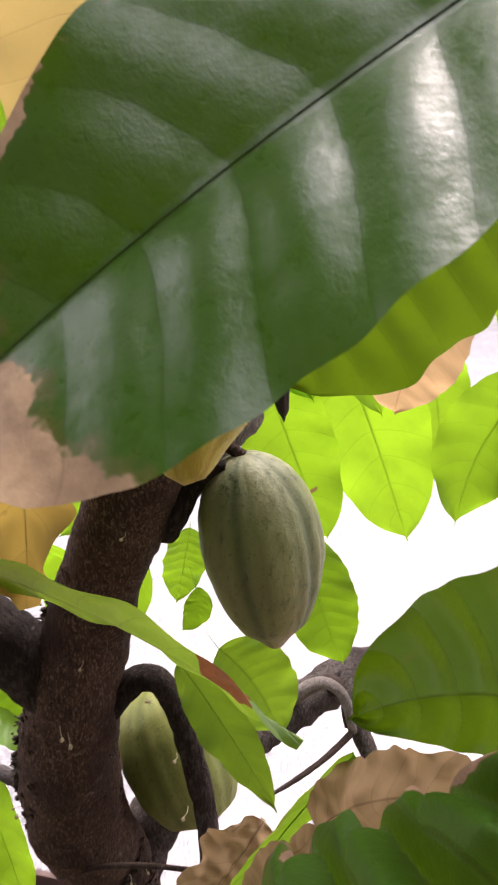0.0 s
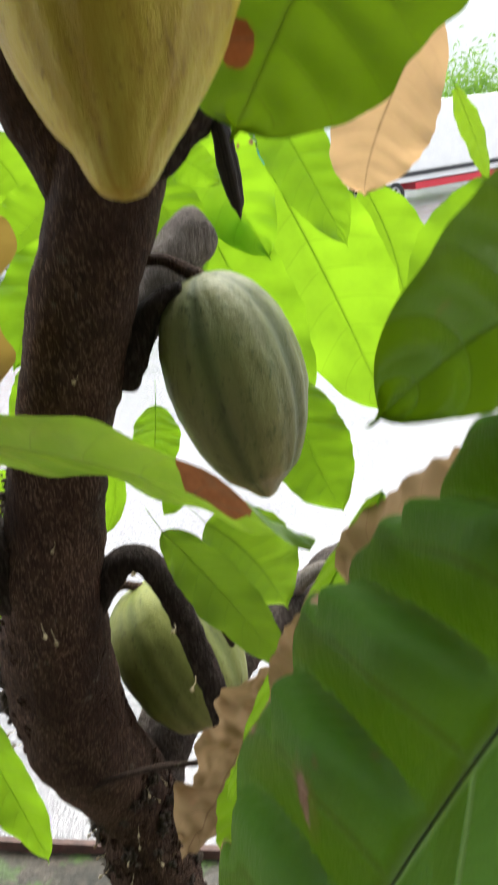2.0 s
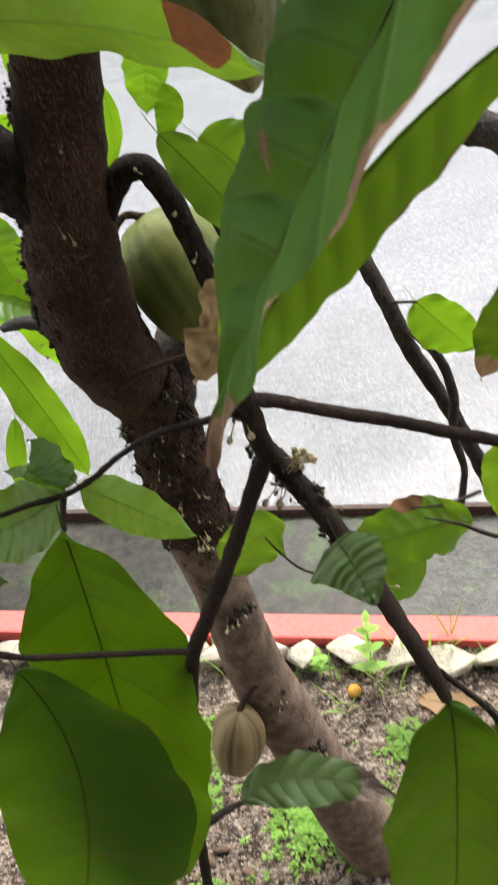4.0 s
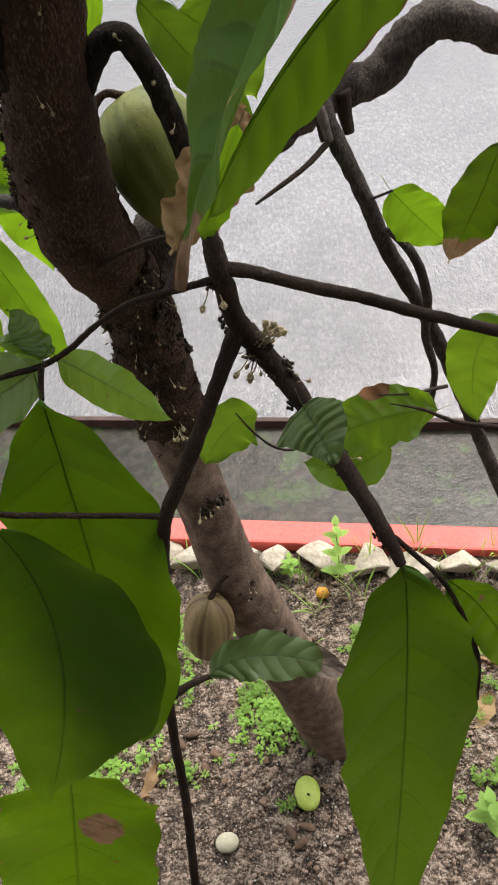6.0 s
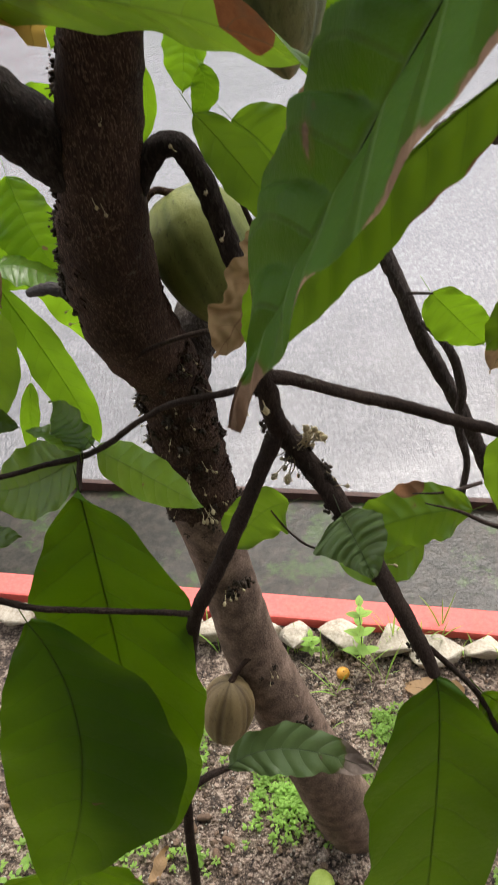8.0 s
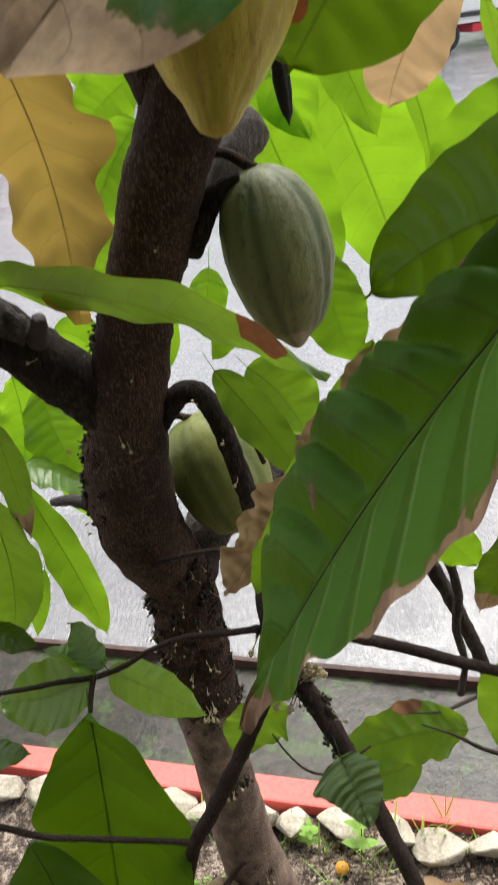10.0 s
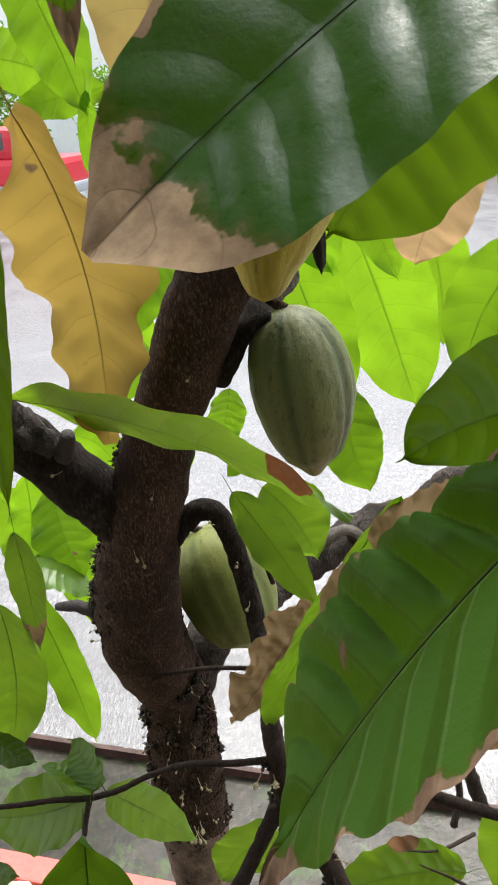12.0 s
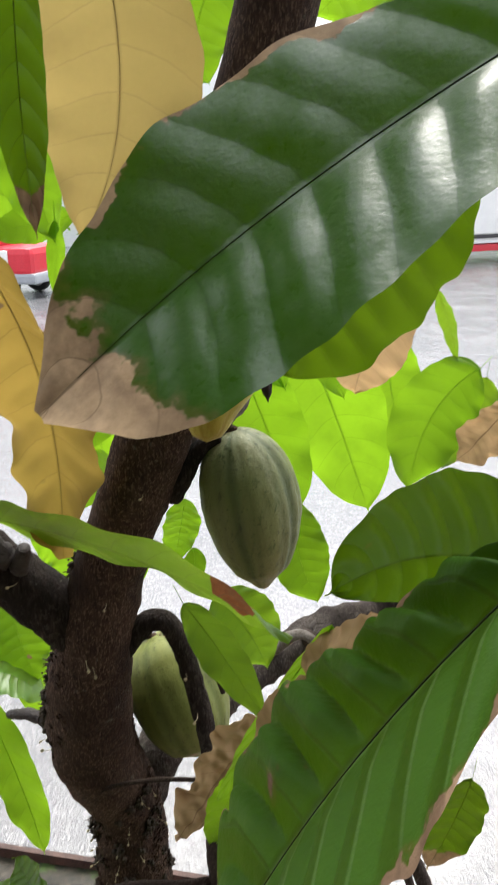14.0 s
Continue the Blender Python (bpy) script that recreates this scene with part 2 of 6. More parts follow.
LEAVES = {
    "old": leaf_material("leaf_old", (0.007, 0.034, 0.003), (0.016, 0.062, 0.005), (0.095, 0.22, 0.003), (0.008, 0.026, 0.004), 0.27, 0.30, 0.3, dry=(0.44, 0.315, 0.195), vein_mix=0.25, veins=9.0, relief=0.0012, coat=1.0, coat_rough=0.31, bump_s=0.8, coat_ior=1.8, groove=0.0, grain=0.38),
    "matt": leaf_material("leaf_matt", (0.018, 0.064, 0.004), (0.042, 0.120, 0.008), (0.18, 0.34, 0.003), (0.04, 0.08, 0.02), 0.37, 0.50, 0.26, dry=(0.40, 0.28, 0.175), veins=9.0, relief=0.004, coat=0.06, coat_rough=0.34, vein_from=0.45, vein_mix=0.4, bump_s=0.8),
    "puckered": leaf_material("leaf_puckered", (0.014, 0.060, 0.004), (0.035, 0.110, 0.008), (0.16, 0.31, 0.003), (0.12, 0.20, 0.075), 0.32, 0.52, 0.15, dry=(0.35, 0.245, 0.165), veins=8.6, relief=0.006, coat=0.04, coat_rough=0.36, vein_from=0.44, vein_mix=0.85, bump_s=0.9, vein_glow=0.0, crease_shade=(0.008, 0.024, 0.003), stray=0.006, phase=0.0253, sunk=True),
    # leaf_matt with added light in its colour, for a leaf shaded by another
    "soft": leaf_material("leaf_matt_lit", (0.024, 0.082, 0.006), (0.050, 0.135, 0.010), (0.19, 0.36, 0.004), (0.05, 0.10, 0.02), 0.40, 0.50, 0.22, veins=9.0, relief=0.003, coat=0.05, coat_rough=0.36, vein_mix=0.35),
    "dull": leaf_material("leaf_dull", (0.075, 0.130, 0.042), (0.125, 0.190, 0.068), (0.16, 0.27, 0.04), (0.17, 0.23, 0.12), 0.22, 0.42, 0.4, dry=(0.25, 0.20, 0.165), veins=9.0, relief=0.004, coat=0.12, coat_rough=0.34, vein_mix=0.5),
    "mid": leaf_material("leaf_mid", (0.048, 0.125, 0.016), (0.09, 0.19, 0.030), (0.29, 0.50, 0.018), (0.07, 0.15, 0.03), 0.42, 0.38, 0.5, veins=9.0, relief=0.0020, coat=0.2),
    "mature": leaf_material("leaf_mature", (0.014, 0.044, 0.003), (0.036, 0.090, 0.006), (0.145, 0.26, 0.003), (0.05, 0.075, 0.012), 0.38, 0.36, 0.4, veins=9.0, relief=0.0025, coat=0.25),
    "young": leaf_material("leaf_young", (0.06, 0.15, 0.012), (0.11, 0.23, 0.02), (0.305, 0.57, 0.016), (0.06, 0.15, 0.012), 0.50, 0.40, 0.4, veins=9.0, relief=0.003, blotch=0.5, vein_glow=0.35),
    "yellow": leaf_material("leaf_yellow", (0.40, 0.25, 0.040), (0.62, 0.41, 0.080), (0.55, 0.37, 0.08), (0.28, 0.155, 0.035), 0.55, 0.6, 0.3, veins=8.0, vein_from=0.465, vein_mix=0.45, relief=0.003, vein_glow=0.3),
    "pale_yellow": leaf_material("leaf_pale_yellow", (0.48, 0.33, 0.09), (0.62, 0.45, 0.14), (0.82, 0.60, 0.20), (0.34, 0.22, 0.08), 0.55, 0.6, 0.3, veins=8.0, vein_from=0.465, vein_mix=0.45, relief=0.003, vein_glow=0.3),
    "beige": leaf_material("leaf_beige", (0.45, 0.29, 0.15), (0.58, 0.40, 0.22), (0.75, 0.48, 0.24), (0.36, 0.23, 0.12), 0.5, 0.65, 0.25),
    "dry": leaf_material("leaf_dry", (0.33, 0.21, 0.10), (0.54, 0.39, 0.21), (0.54, 0.36, 0.18), (0.14, 0.07, 0.04), 0.35, 0.75, 0.2),
}
BARK = bark_material("bark", [(0.34, (0.013, 0.007, 0.005)), (0.5, (0.052, 0.029, 0.019)), (0.68, (0.118, 0.070, 0.047))], 105, 0.005, (0.25, 0.165, 0.115), 0.6)
GREY_BARK = bark_material("grey_bark", [(0.34, (0.016, 0.012, 0.010)), (0.5, (0.058, 0.045, 0.038)), (0.72, (0.20, 0.175, 0.15))], 80, 0.006, (0.30, 0.27, 0.24), 0.3)
# Smoother bark; the light on the trunk's foot is also put into its colour.
LIT_BASE_BARK = grainy("smooth_lit_bark", [(0.32, (0.060, 0.041, 0.030)), (0.5, (0.190, 0.133, 0.098)), (0.68, (0.40, 0.29, 0.22))], 34, 0.75, 0.9, 0.006, 0.9, fine=9.0, spec=0.25)
DEAD_BARK = bark_material("dead_bark", [(0.34, (0.008, 0.006, 0.005)), (0.5, (0.028, 0.020, 0.016)), (0.66, (0.075, 0.055, 0.045))], 60, 0.008, (0.12, 0.10, 0.085), 0.4)
PALE_BARK = bark_material("weathered_bark", [(0.34, (0.11, 0.093, 0.078)), (0.5, (0.30, 0.26, 0.225)), (0.66, (0.52, 0.46, 0.41))], 110, 0.010, (0.45, 0.41, 0.37))
RAW_WOOD = grainy("rotten_wood", [(0.3, (0.012, 0.009, 0.008)), (0.7, (0.06, 0.045, 0.04))], 40, 0.55, 0.9, 0.006, 1.0)
TWIG = bark_material("twig_bark", [(0.34, (0.010, 0.0065, 0.005)), (0.5, (0.034, 0.022, 0.016)), (0.68, (0.085, 0.060, 0.046))], 150, 0.002, (0.10, 0.075, 0.06), 0.4)
GREEN_STALK = grainy("green_stalk", [(0.3, (0.05, 0.07, 0.02)), (0.7, (0.12, 0.15, 0.05))], 60, 0.6)
FLOWER = grainy("dry_flower", [(0.3, (0.35, 0.27, 0.14)), (0.7, (0.62, 0.55, 0.34))], 90, 0.8)
DARK_BUD = grainy("dark_flower_scar", [(0.3, (0.012, 0.009, 0.007)), (0.7, (0.07, 0.05, 0.03))], 90, 0.9)
HUSK_WOOD = grainy("dead_wood", [(0.3, (0.05, 0.032, 0.02)), (0.7, (0.22, 0.15, 0.10))], 40, 0.9)
SOIL = grainy("soil", [(0.42, (0.014, 0.009, 0.006)), (0.52, (0.118, 0.082, 0.058)), (0.62, (0.54, 0.44, 0.345))], 30, 0.7, 0.45, 0.03, 1.0, fine=5.0)
CRUMB = grainy("soil_crumb", [(0.3, (0.020, 0.013, 0.009)), (0.7, (0.36, 0.275, 0.21))], 60, 0.6, 0.8)
LIMESTONE = grainy("limestone", [(0.25, (0.15, 0.125, 0.085)), (0.5, (0.37, 0.33, 0.255)), (0.75, (0.58, 0.53, 0.44))], 16, 0.9, bump_d=0.006)
PEBBLE = grainy("pebble", [(0.3, (0.35, 0.33, 0.28)), (0.7, (0.6, 0.58, 0.5))], 50, 0.7)
RED_PAINT = grainy("red_kerb_paint", [(0.25, (0.34, 0.10, 0.075)), (0.42, (0.60, 0.085, 0.07)), (0.75, (0.70, 0.15, 0.12))], 12, 0.5, 0.75, 0.003)
RUST = grainy("stained_slab_edge", [(0.3, (0.022, 0.014, 0.012)), (0.7, (0.11, 0.062, 0.048))], 20, 0.8)
WEED = leaf_material("weed", (0.20, 0.38, 0.07), (0.32, 0.55, 0.13), (0.55, 0.80, 0.14), (0.14, 0.28, 0.05), 0.40, 0.6, 0.3)


def wet_concrete(name, stops, lo, hi, scale, relief, moss=0.0, spec=0.6, glint_streaks=0.55, drag=1.0, near_dim=0.0):
    """Rough concrete under a film of water: pools are smooth, the rest is grainy, pale glint streaks are coloured in.
    """
    m, n, l, p = material(name)
    tc = n.new("ShaderNodeTexCoord")
    mp = n.new("ShaderNodeMapping")
    mp.inputs["Rotation"].default_value = (0, 0, radians(1.5))
    mp.inputs["Scale"].default_value = (1.0, 0.30, 1.0)
    l.new(tc.outputs["Object"], mp.inputs[0])
    a = noise_node(n, l, tc.outputs["Object"], 1.3, 5, 0.6)
    b = noise_node(n, l, tc.outputs["Object"], scale, 6, 0.7)
    c = noise_node(n, l, mp.outputs[0], scale * 2.0, 4, 0.65, 0.2)
    mixed = mathn(n, l, "MULTIPLY_ADD", b.outputs[0], 0.55, mathn(n, l, "MULTIPLY", a.outputs[0], 0.45))
    r = ramp(n, stops)
    l.new(mixed, r.inputs[0])
    # pale streaks stand for glints off the wet surface, put into the colour
    streak = mathn(n, l, "MULTIPLY", smooth(n, l, c.outputs[0], 0.45, 0.7), glint_streaks)
    col = mixc(n, l, streak, r.outputs[0], stops[-1][1])
    if moss:
        green = noise_node(n, l, tc.outputs["Object"], 4.5, 7, 0.7)
        fuzz = noise_node(n, l, tc.outputs["Object"], 60, 3, 0.6)
        cover = mathn(n, l, "MULTIPLY", smooth(n, l, mathn(n, l, "MULTIPLY_ADD", fuzz.outputs[0], 0.12, green.outputs[0]), 0.58, 0.68), moss)
        col = mixc(n, l, cover, col, mixc(n, l, fuzz.outputs[0], (0.018, 0.040, 0.010), (0.06, 0.10, 0.028)))
    # dimmer sky reflection along the near edge, put into the colour
    if near_dim:
        kerb = n.new("ShaderNodeMapping")
        kerb.inputs["Rotation"].default_value = (0, 0, radians(12.7))
        l.new(tc.outputs["Object"], kerb.inputs[0])
        off = n.new("ShaderNodeSeparateXYZ")
        l.new(kerb.outputs[0], off.inputs[0])
        reach = mathn(n, l, "MULTIPLY_ADD", mathn(n, l, "SUBTRACT", a.outputs[0], 0.5), 1.8, off.outputs[1])
        dim_band = mathn(n, l, "MULTIPLY", mathn(n, l, "SUBTRACT", 1.0, smooth(n, l, reach, 2.2, 3.3)), near_dim)
        col = mixc(n, l, dim_band, col, (0.030, 0.032, 0.030))
    l.new(col, p.inputs["Base Color"])
    rr = n.new("ShaderNodeMapRange")
    rr.inputs["From Min"].default_value, rr.inputs["From Max"].default_value = 0.38, 0.62
    rr.inputs["To Min"].default_value, rr.inputs["To Max"].default_value = lo, hi
    l.new(a.outputs[0], rr.inputs[0])
    l.new(rr.outputs[0], p.inputs["Roughness"])
    p.inputs["Specular IOR Level"].default_value = spec
    h = mathn(n, l, "MULTIPLY_ADD", mathn(n, l, "MULTIPLY", c.outputs[0], smooth(n, l, a.outputs[0], 0.36, 0.62)), drag, mathn(n, l, "MULTIPLY", b.outputs[0], 0.6))
    bump(n, l, h, 1.0, relief, p.inputs["Normal"])
    return m


SLAB = wet_concrete("wet_concrete", [(0.3, (0.085, 0.085, 0.092)), (0.52, (0.15, 0.15, 0.158)), (0.72, (0.30, 0.30, 0.31))], 0.04, 0.17, 42, 0.006, spec=1.0, glint_streaks=0.6, drag=1.0, near_dim=0.6)
GUTTER = wet_concrete("wet_gutter", [(0.32, (0.007, 0.009, 0.005)), (0.45, (0.019, 0.019, 0.013)), (0.58, (0.045, 0.039, 0.029)), (0.75, (0.12, 0.105, 0.085))], 0.05, 0.30, 26, 0.005, moss=0.8, spec=0.2, glint_streaks=0.0, drag=0.0)


def pod_material(name, stops, furrow, scar, rough=0.5, mottle=0.0, mottle_col=(0.5, 0.4, 0.1), streak=0.0, streak_col=(0.2, 0.2, 0.05)):
    """Rind: colour from stalk end to tip, another colour in the furrows, fine warts and scars."""
    m, n, l, p = material(name)
    uv = n.new("ShaderNodeUVMap")
    uv.uv_map = "rind"
    sep = n.new("ShaderNodeSeparateXYZ")
    l.new(uv.outputs[0], sep.inputs[0])
    tc = n.new("ShaderNodeTexCoord")
    mp = n.new("ShaderNodeMapping")
    mp.inputs["Scale"].default_value = (1, 1, 0.35)
    l.new(tc.outputs["Object"], mp.inputs[0])
    a = noise_node(n, l, mp.outputs[0], 28, 5, 0.6)
    b = noise_node(n, l, tc.outputs["Object"], 190, 5, 0.7)
    c = noise_node(n, l, mp.outputs[0], 105, 5, 0.75)
    r = ramp(n, stops)
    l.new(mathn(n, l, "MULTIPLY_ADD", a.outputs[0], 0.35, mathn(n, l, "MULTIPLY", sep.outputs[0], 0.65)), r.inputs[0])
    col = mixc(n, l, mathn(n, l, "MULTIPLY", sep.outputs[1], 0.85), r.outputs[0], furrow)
    col = mixc(n, l, mathn(n, l, "MULTIPLY", smooth(n, l, c.outputs[0], 0.5, 0.66), mottle), col, mottle_col)
    if streak:
        long = n.new("ShaderNodeMapping")
        long.inputs["Scale"].default_value = (1, 1, 0.16)
        l.new(tc.outputs["Object"], long.inputs[0])
        run = noise_node(n, l, long.outputs[0], 62, 6, 0.65)
        col = mixc(n, l, mathn(n, l, "MULTIPLY", smooth(n, l, run.outputs[0], 0.40, 0.62), streak), col, streak_col)
    mark = mathn(n, l, "MULTIPLY", smooth(n, l, mathn(n, l, "MULTIPLY_ADD", sep.outputs[1], 0.10, c.outputs[0]), 0.64, 0.74), 0.6)
    col = mixc(n, l, mark, col, scar)
    speck = mathn(n, l, "MULTIPLY", smooth(n, l, b.outputs[0], 0.58, 0.68), 0.55)
    col = mixc(n, l, speck, col, scar)
    l.new(col, p.inputs["Base Color"])
    l.new(mathn(n, l, "MULTIPLY_ADD", b.outputs[0], 0.3, rough - 0.15), p.inputs["Roughness"])
    p.inputs["Specular IOR Level"].default_value = 0.4
    h = mathn(n, l, "MULTIPLY_ADD", c.outputs[0], 1.2, b.outputs[0])
    bump(n, l, h, 0.6, 0.0012, p.inputs["Normal"])
    return m


# pale top end is a highlight put into the colour; the tip is cream
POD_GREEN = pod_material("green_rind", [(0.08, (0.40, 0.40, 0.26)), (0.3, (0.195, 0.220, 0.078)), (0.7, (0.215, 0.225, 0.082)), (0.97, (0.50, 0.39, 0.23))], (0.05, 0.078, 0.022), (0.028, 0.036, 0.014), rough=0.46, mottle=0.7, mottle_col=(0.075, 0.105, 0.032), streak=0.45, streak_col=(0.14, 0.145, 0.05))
POD_PALE = pod_material("pale_green_rind", [(0.1, (0.25, 0.265, 0.07)), (0.5, (0.195, 0.225, 0.048)), (0.9, (0.29, 0.29, 0.10))], (0.11, 0.14, 0.028), (0.06, 0.06, 0.02), mottle=0.35, mottle_col=(0.12, 0.135, 0.03))
POD_YELLOW = pod_material("ripe_rind", [(0.1, (0.58, 0.47, 0.05)), (0.5, (0.58, 0.44, 0.03)), (0.9, (0.48, 0.46, 0.08))], (0.34, 0.25, 0.02), (0.20, 0.13, 0.02), rough=0.5, mottle=0.5, mottle_col=(0.32, 0.20, 0.02), streak=0.65, streak_col=(0.36, 0.25, 0.018))
POD_TAN = pod_material("tan_rind", [(0.1, (0.22, 0.155, 0.068)), (0.5, (0.32, 0.245, 0.115)), (0.9, (0.24, 0.175, 0.080))], (0.09, 0.058, 0.024), (0.06, 0.035, 0.02), mottle=0.4, mottle_col=(0.16, 0.11, 0.045))
POD_BLACK = pod_material("dead_rind", [(0.1, (0.010, 0.008, 0.007)), (0.9, (0.03, 0.024, 0.02))], (0.006, 0.005, 0.004), (0.05, 0.04, 0.03), 0.6)


# ---------------------------------------------------------------- mesh helpers
def smooth_faces(bm):
    for f in bm.faces:
        f.smooth = True


def part(name, bm, mat, parent=None, label=""):
    me = bpy.data.meshes.new(name)
    bm.to_mesh(me)
    bm.free()
    me.materials.append(mat)
    ob = new(name, me)
    ob.parent = parent
    return tagged(ob, label=label)


def thing(name, label, category, group="", at=(0, 0, 0)):
    ob = new(name)
    ob.location = at
    ob.empty_display_size = 0.02
    return tagged(ob, label, category, group)


def catmull(pts, k):
    """Points along a smooth line through pts (any dimension), k steps a span."""
    p = [np.array(q, float) for q in pts]
    p = [2 * p[0] - p[1]] + p + [2 * p[-1] - p[-2]]
    out = []
    for i in range(1, len(p) - 2):
        for j in range(k):
            t = j / k
            a, b, c, d = p[i - 1:i + 3]
            out.append(0.5 * (2 * b + (c - a) * t + (2 * a - 5 * b + 4 * c - d) * t * t + (3 * b - a - 3 * c + d) * t ** 3))
    out.append(p[-2])
    return out


def tube(bm, pts, k=6, sides=12, rough=0.0, freq=30.0, caps=True, knots=()):
    """A limb through (x, y, z, radius) points, its skin uneven by rough (a share of the radius)."""
    line = catmull(pts, k)
    rings, up = [], Vector((0.3, 1, 0.2)).normalized()
    for i, q in enumerate(line):
        a, b = line[max(i - 1, 0)][:3], line[min(i + 1, len(line) - 1)][:3]
        d = Vector(b - a).normalized()
        x = (up - d * up.dot(d)).normalized()
        up = x
        y = d.cross(x)
        c, r = Vector(q[:3]), q[3]
        ring = []
        for s in range(sides):
            ang = 2 * math.pi * s / sides
            o = x * math.cos(ang) + y * math.sin(ang)
            w = 1.0
            if rough:
                w += rough * noise.noise((c + o * r) * freq) + 0.5 * rough * noise.noise((c + o * r) * freq * 3.1)
            for kz, ka, kr, kw in knots:
                w += kr * math.exp(-((c.z - kz) / kw) ** 2) * max(0, math.cos(ang - ka)) ** 4
            ring.append(bm.verts.new(c + o * r * w))
        rings.append(ring)
    for a, b in zip(rings, rings[1:]):
        for s in range(sides):
            bm.faces.new((a[s], a[(s + 1) % sides], b[(s + 1) % sides], b[s]))
    if caps:
        for ring, flip in ((rings[0], True), (rings[-1], False)):
            c = bm.verts.new(sum((v.co for v in ring), Vector()) / sides)
            for s in range(sides):
                e = (ring[s], ring[(s + 1) % sides])
                bm.faces.new((e[1], e[0], c) if flip else (e[0], e[1], c))
    smooth_faces(bm)
    return bm


def limb(name, pts, mat, parent, sides=12, rough=0.08, freq=40.0, k=6, label="", knots=()):
    return part(name, tube(bmesh.new(), pts, k, sides, rough, freq, knots=knots), mat, parent, label)


def box(bm, size, centre=(0, 0, 0), bevel=0.0, turn=None):
    m = Matrix.Translation(centre) @ (turn or Matrix()) @ Matrix.Diagonal((*size, 1))
    g = bmesh.ops.create_cube(bm, size=1, matrix=m)
    if bevel:
        edges = list({e for v in g["verts"] for e in v.link_edges})
        bmesh.ops.bevel(bm, geom=edges, offset=bevel, segments=2, affect="EDGES", profile=0.6)
    return bm


# ---------------------------------------------------------------- the ground: soil bed, kerb, gutter, yard
KERB = Matrix.Rotation(radians(-12.7), 4, "Z")


def on_ground(s, n, z):
    """A place s metres along the kerb and n metres from the tree towards the yard."""
    return KERB @ Vector((s, n, z))


SOIL_Z = -0.08


def soil_height(x, y):
    p = Vector((x, y, 0.0))
    return SOIL_Z + 0.030 * noise.noise(p * 2.2) + 0.014 * noise.noise(p * 9) + 0.008 * noise.noise(p * 27)


def sheet(name, s0, s1, n0, n1, ds, height, mat, label):
    bm = bmesh.new()
    cs, cn = max(1, round((s1 - s0) / ds)), max(1, round((n1 - n0) / ds))
    g = []
    for i in range(cs + 1):
        row = []
        for j in range(cn + 1):
            s, n = s0 + (s1 - s0) * i / cs, n0 + (n1 - n0) * j / cn
            p = on_ground(s, n, 0)
            p.z = height(p.x, p.y)
            row.append(bm.verts.new(p))
        g.append(row)
    for i in range(cs):
        for j in range(cn):
            bm.faces.new((g[i][j], g[i + 1][j], g[i + 1][j + 1], g[i][j + 1]))
    smooth_faces(bm)
    return tagged(part(name, bm, mat), label, kind="structure")


sheet("ground", -400, 400, -300, 500, 100, lambda x, y: -0.16, SOIL, "bare earth under the whole place")
sheet("soil_bed", -3.0, 2.8, -2.0, 1.225, 0.028, soil_height, SOIL, "dark crumbly garden soil under the tree")
bm = bmesh.new()
box(bm, (12.0, 0.085, 0.30), (0, 1.262, -0.185), 0.008)
bm.transform(KERB)
tagged(part("kerb", bm, RED_PAINT), "red-painted concrete kerb of the garden bed", "kerb", kind="structure")
sheet("gutter", -6, 6, 1.30, 1.76, 0.06, lambda x, y: -0.092 + 0.010 * noise.noise(Vector((x, y, 0)) * 3), GUTTER, "wet mossy concrete gutter")
sheet("yard", -60, 60, 1.775, 95, 4.0, lambda x, y: -0.060, SLAB, "wet grey concrete yard that mirrors the bright sky")
bm = bmesh.new()
box(bm, (120, 0.020, 0.20), (0, 1.766, -0.156), 0.0)
bm.transform(KERB)
tagged(part("slab_edge", bm, RUST), "stained brown edge of the concrete yard", kind="structure")

# ---------------------------------------------------------------- unseen wall and roof edge, added behind the camera to cut front light
PLASTER = grainy("dull_plaster", [(0.3, (0.10, 0.09, 0.08)), (0.7, (0.18, 0.165, 0.15))], 6, 0.9)
bm = box(bmesh.new(), (14.0, 0.2, 3.8), (0, -2.7, 1.6), 0.01)
tagged(part("wall_south", bm, PLASTER), "unseen plain plastered wall added behind the camera to cut front light", kind="structure")
bm = box(bmesh.new(), (14.0, SHADE_EAVE + 2.6, 0.12), (0, (SHADE_EAVE - 2.6) / 2, 3.56), 0.01)
tagged(part("eave", bm, PLASTER), "unseen plain roof edge added above the camera to cut front light", kind="structure")

# ---------------------------------------------------------------- the cacao tree
tree = thing("cacao_tree", "slender dark-barked cacao tree with broad drooping leaves in a soil bed", "tree", at=(0.06, 0.66, -0.08))
tree_inv = Matrix.Translation((-0.06, -0.66, 0.08))


def of_tree(ob):
    """Hang a part, modelled in world metres, under the tree."""
    ob.parent = tree
    ob.matrix_parent_inverse = tree_inv
    return ob


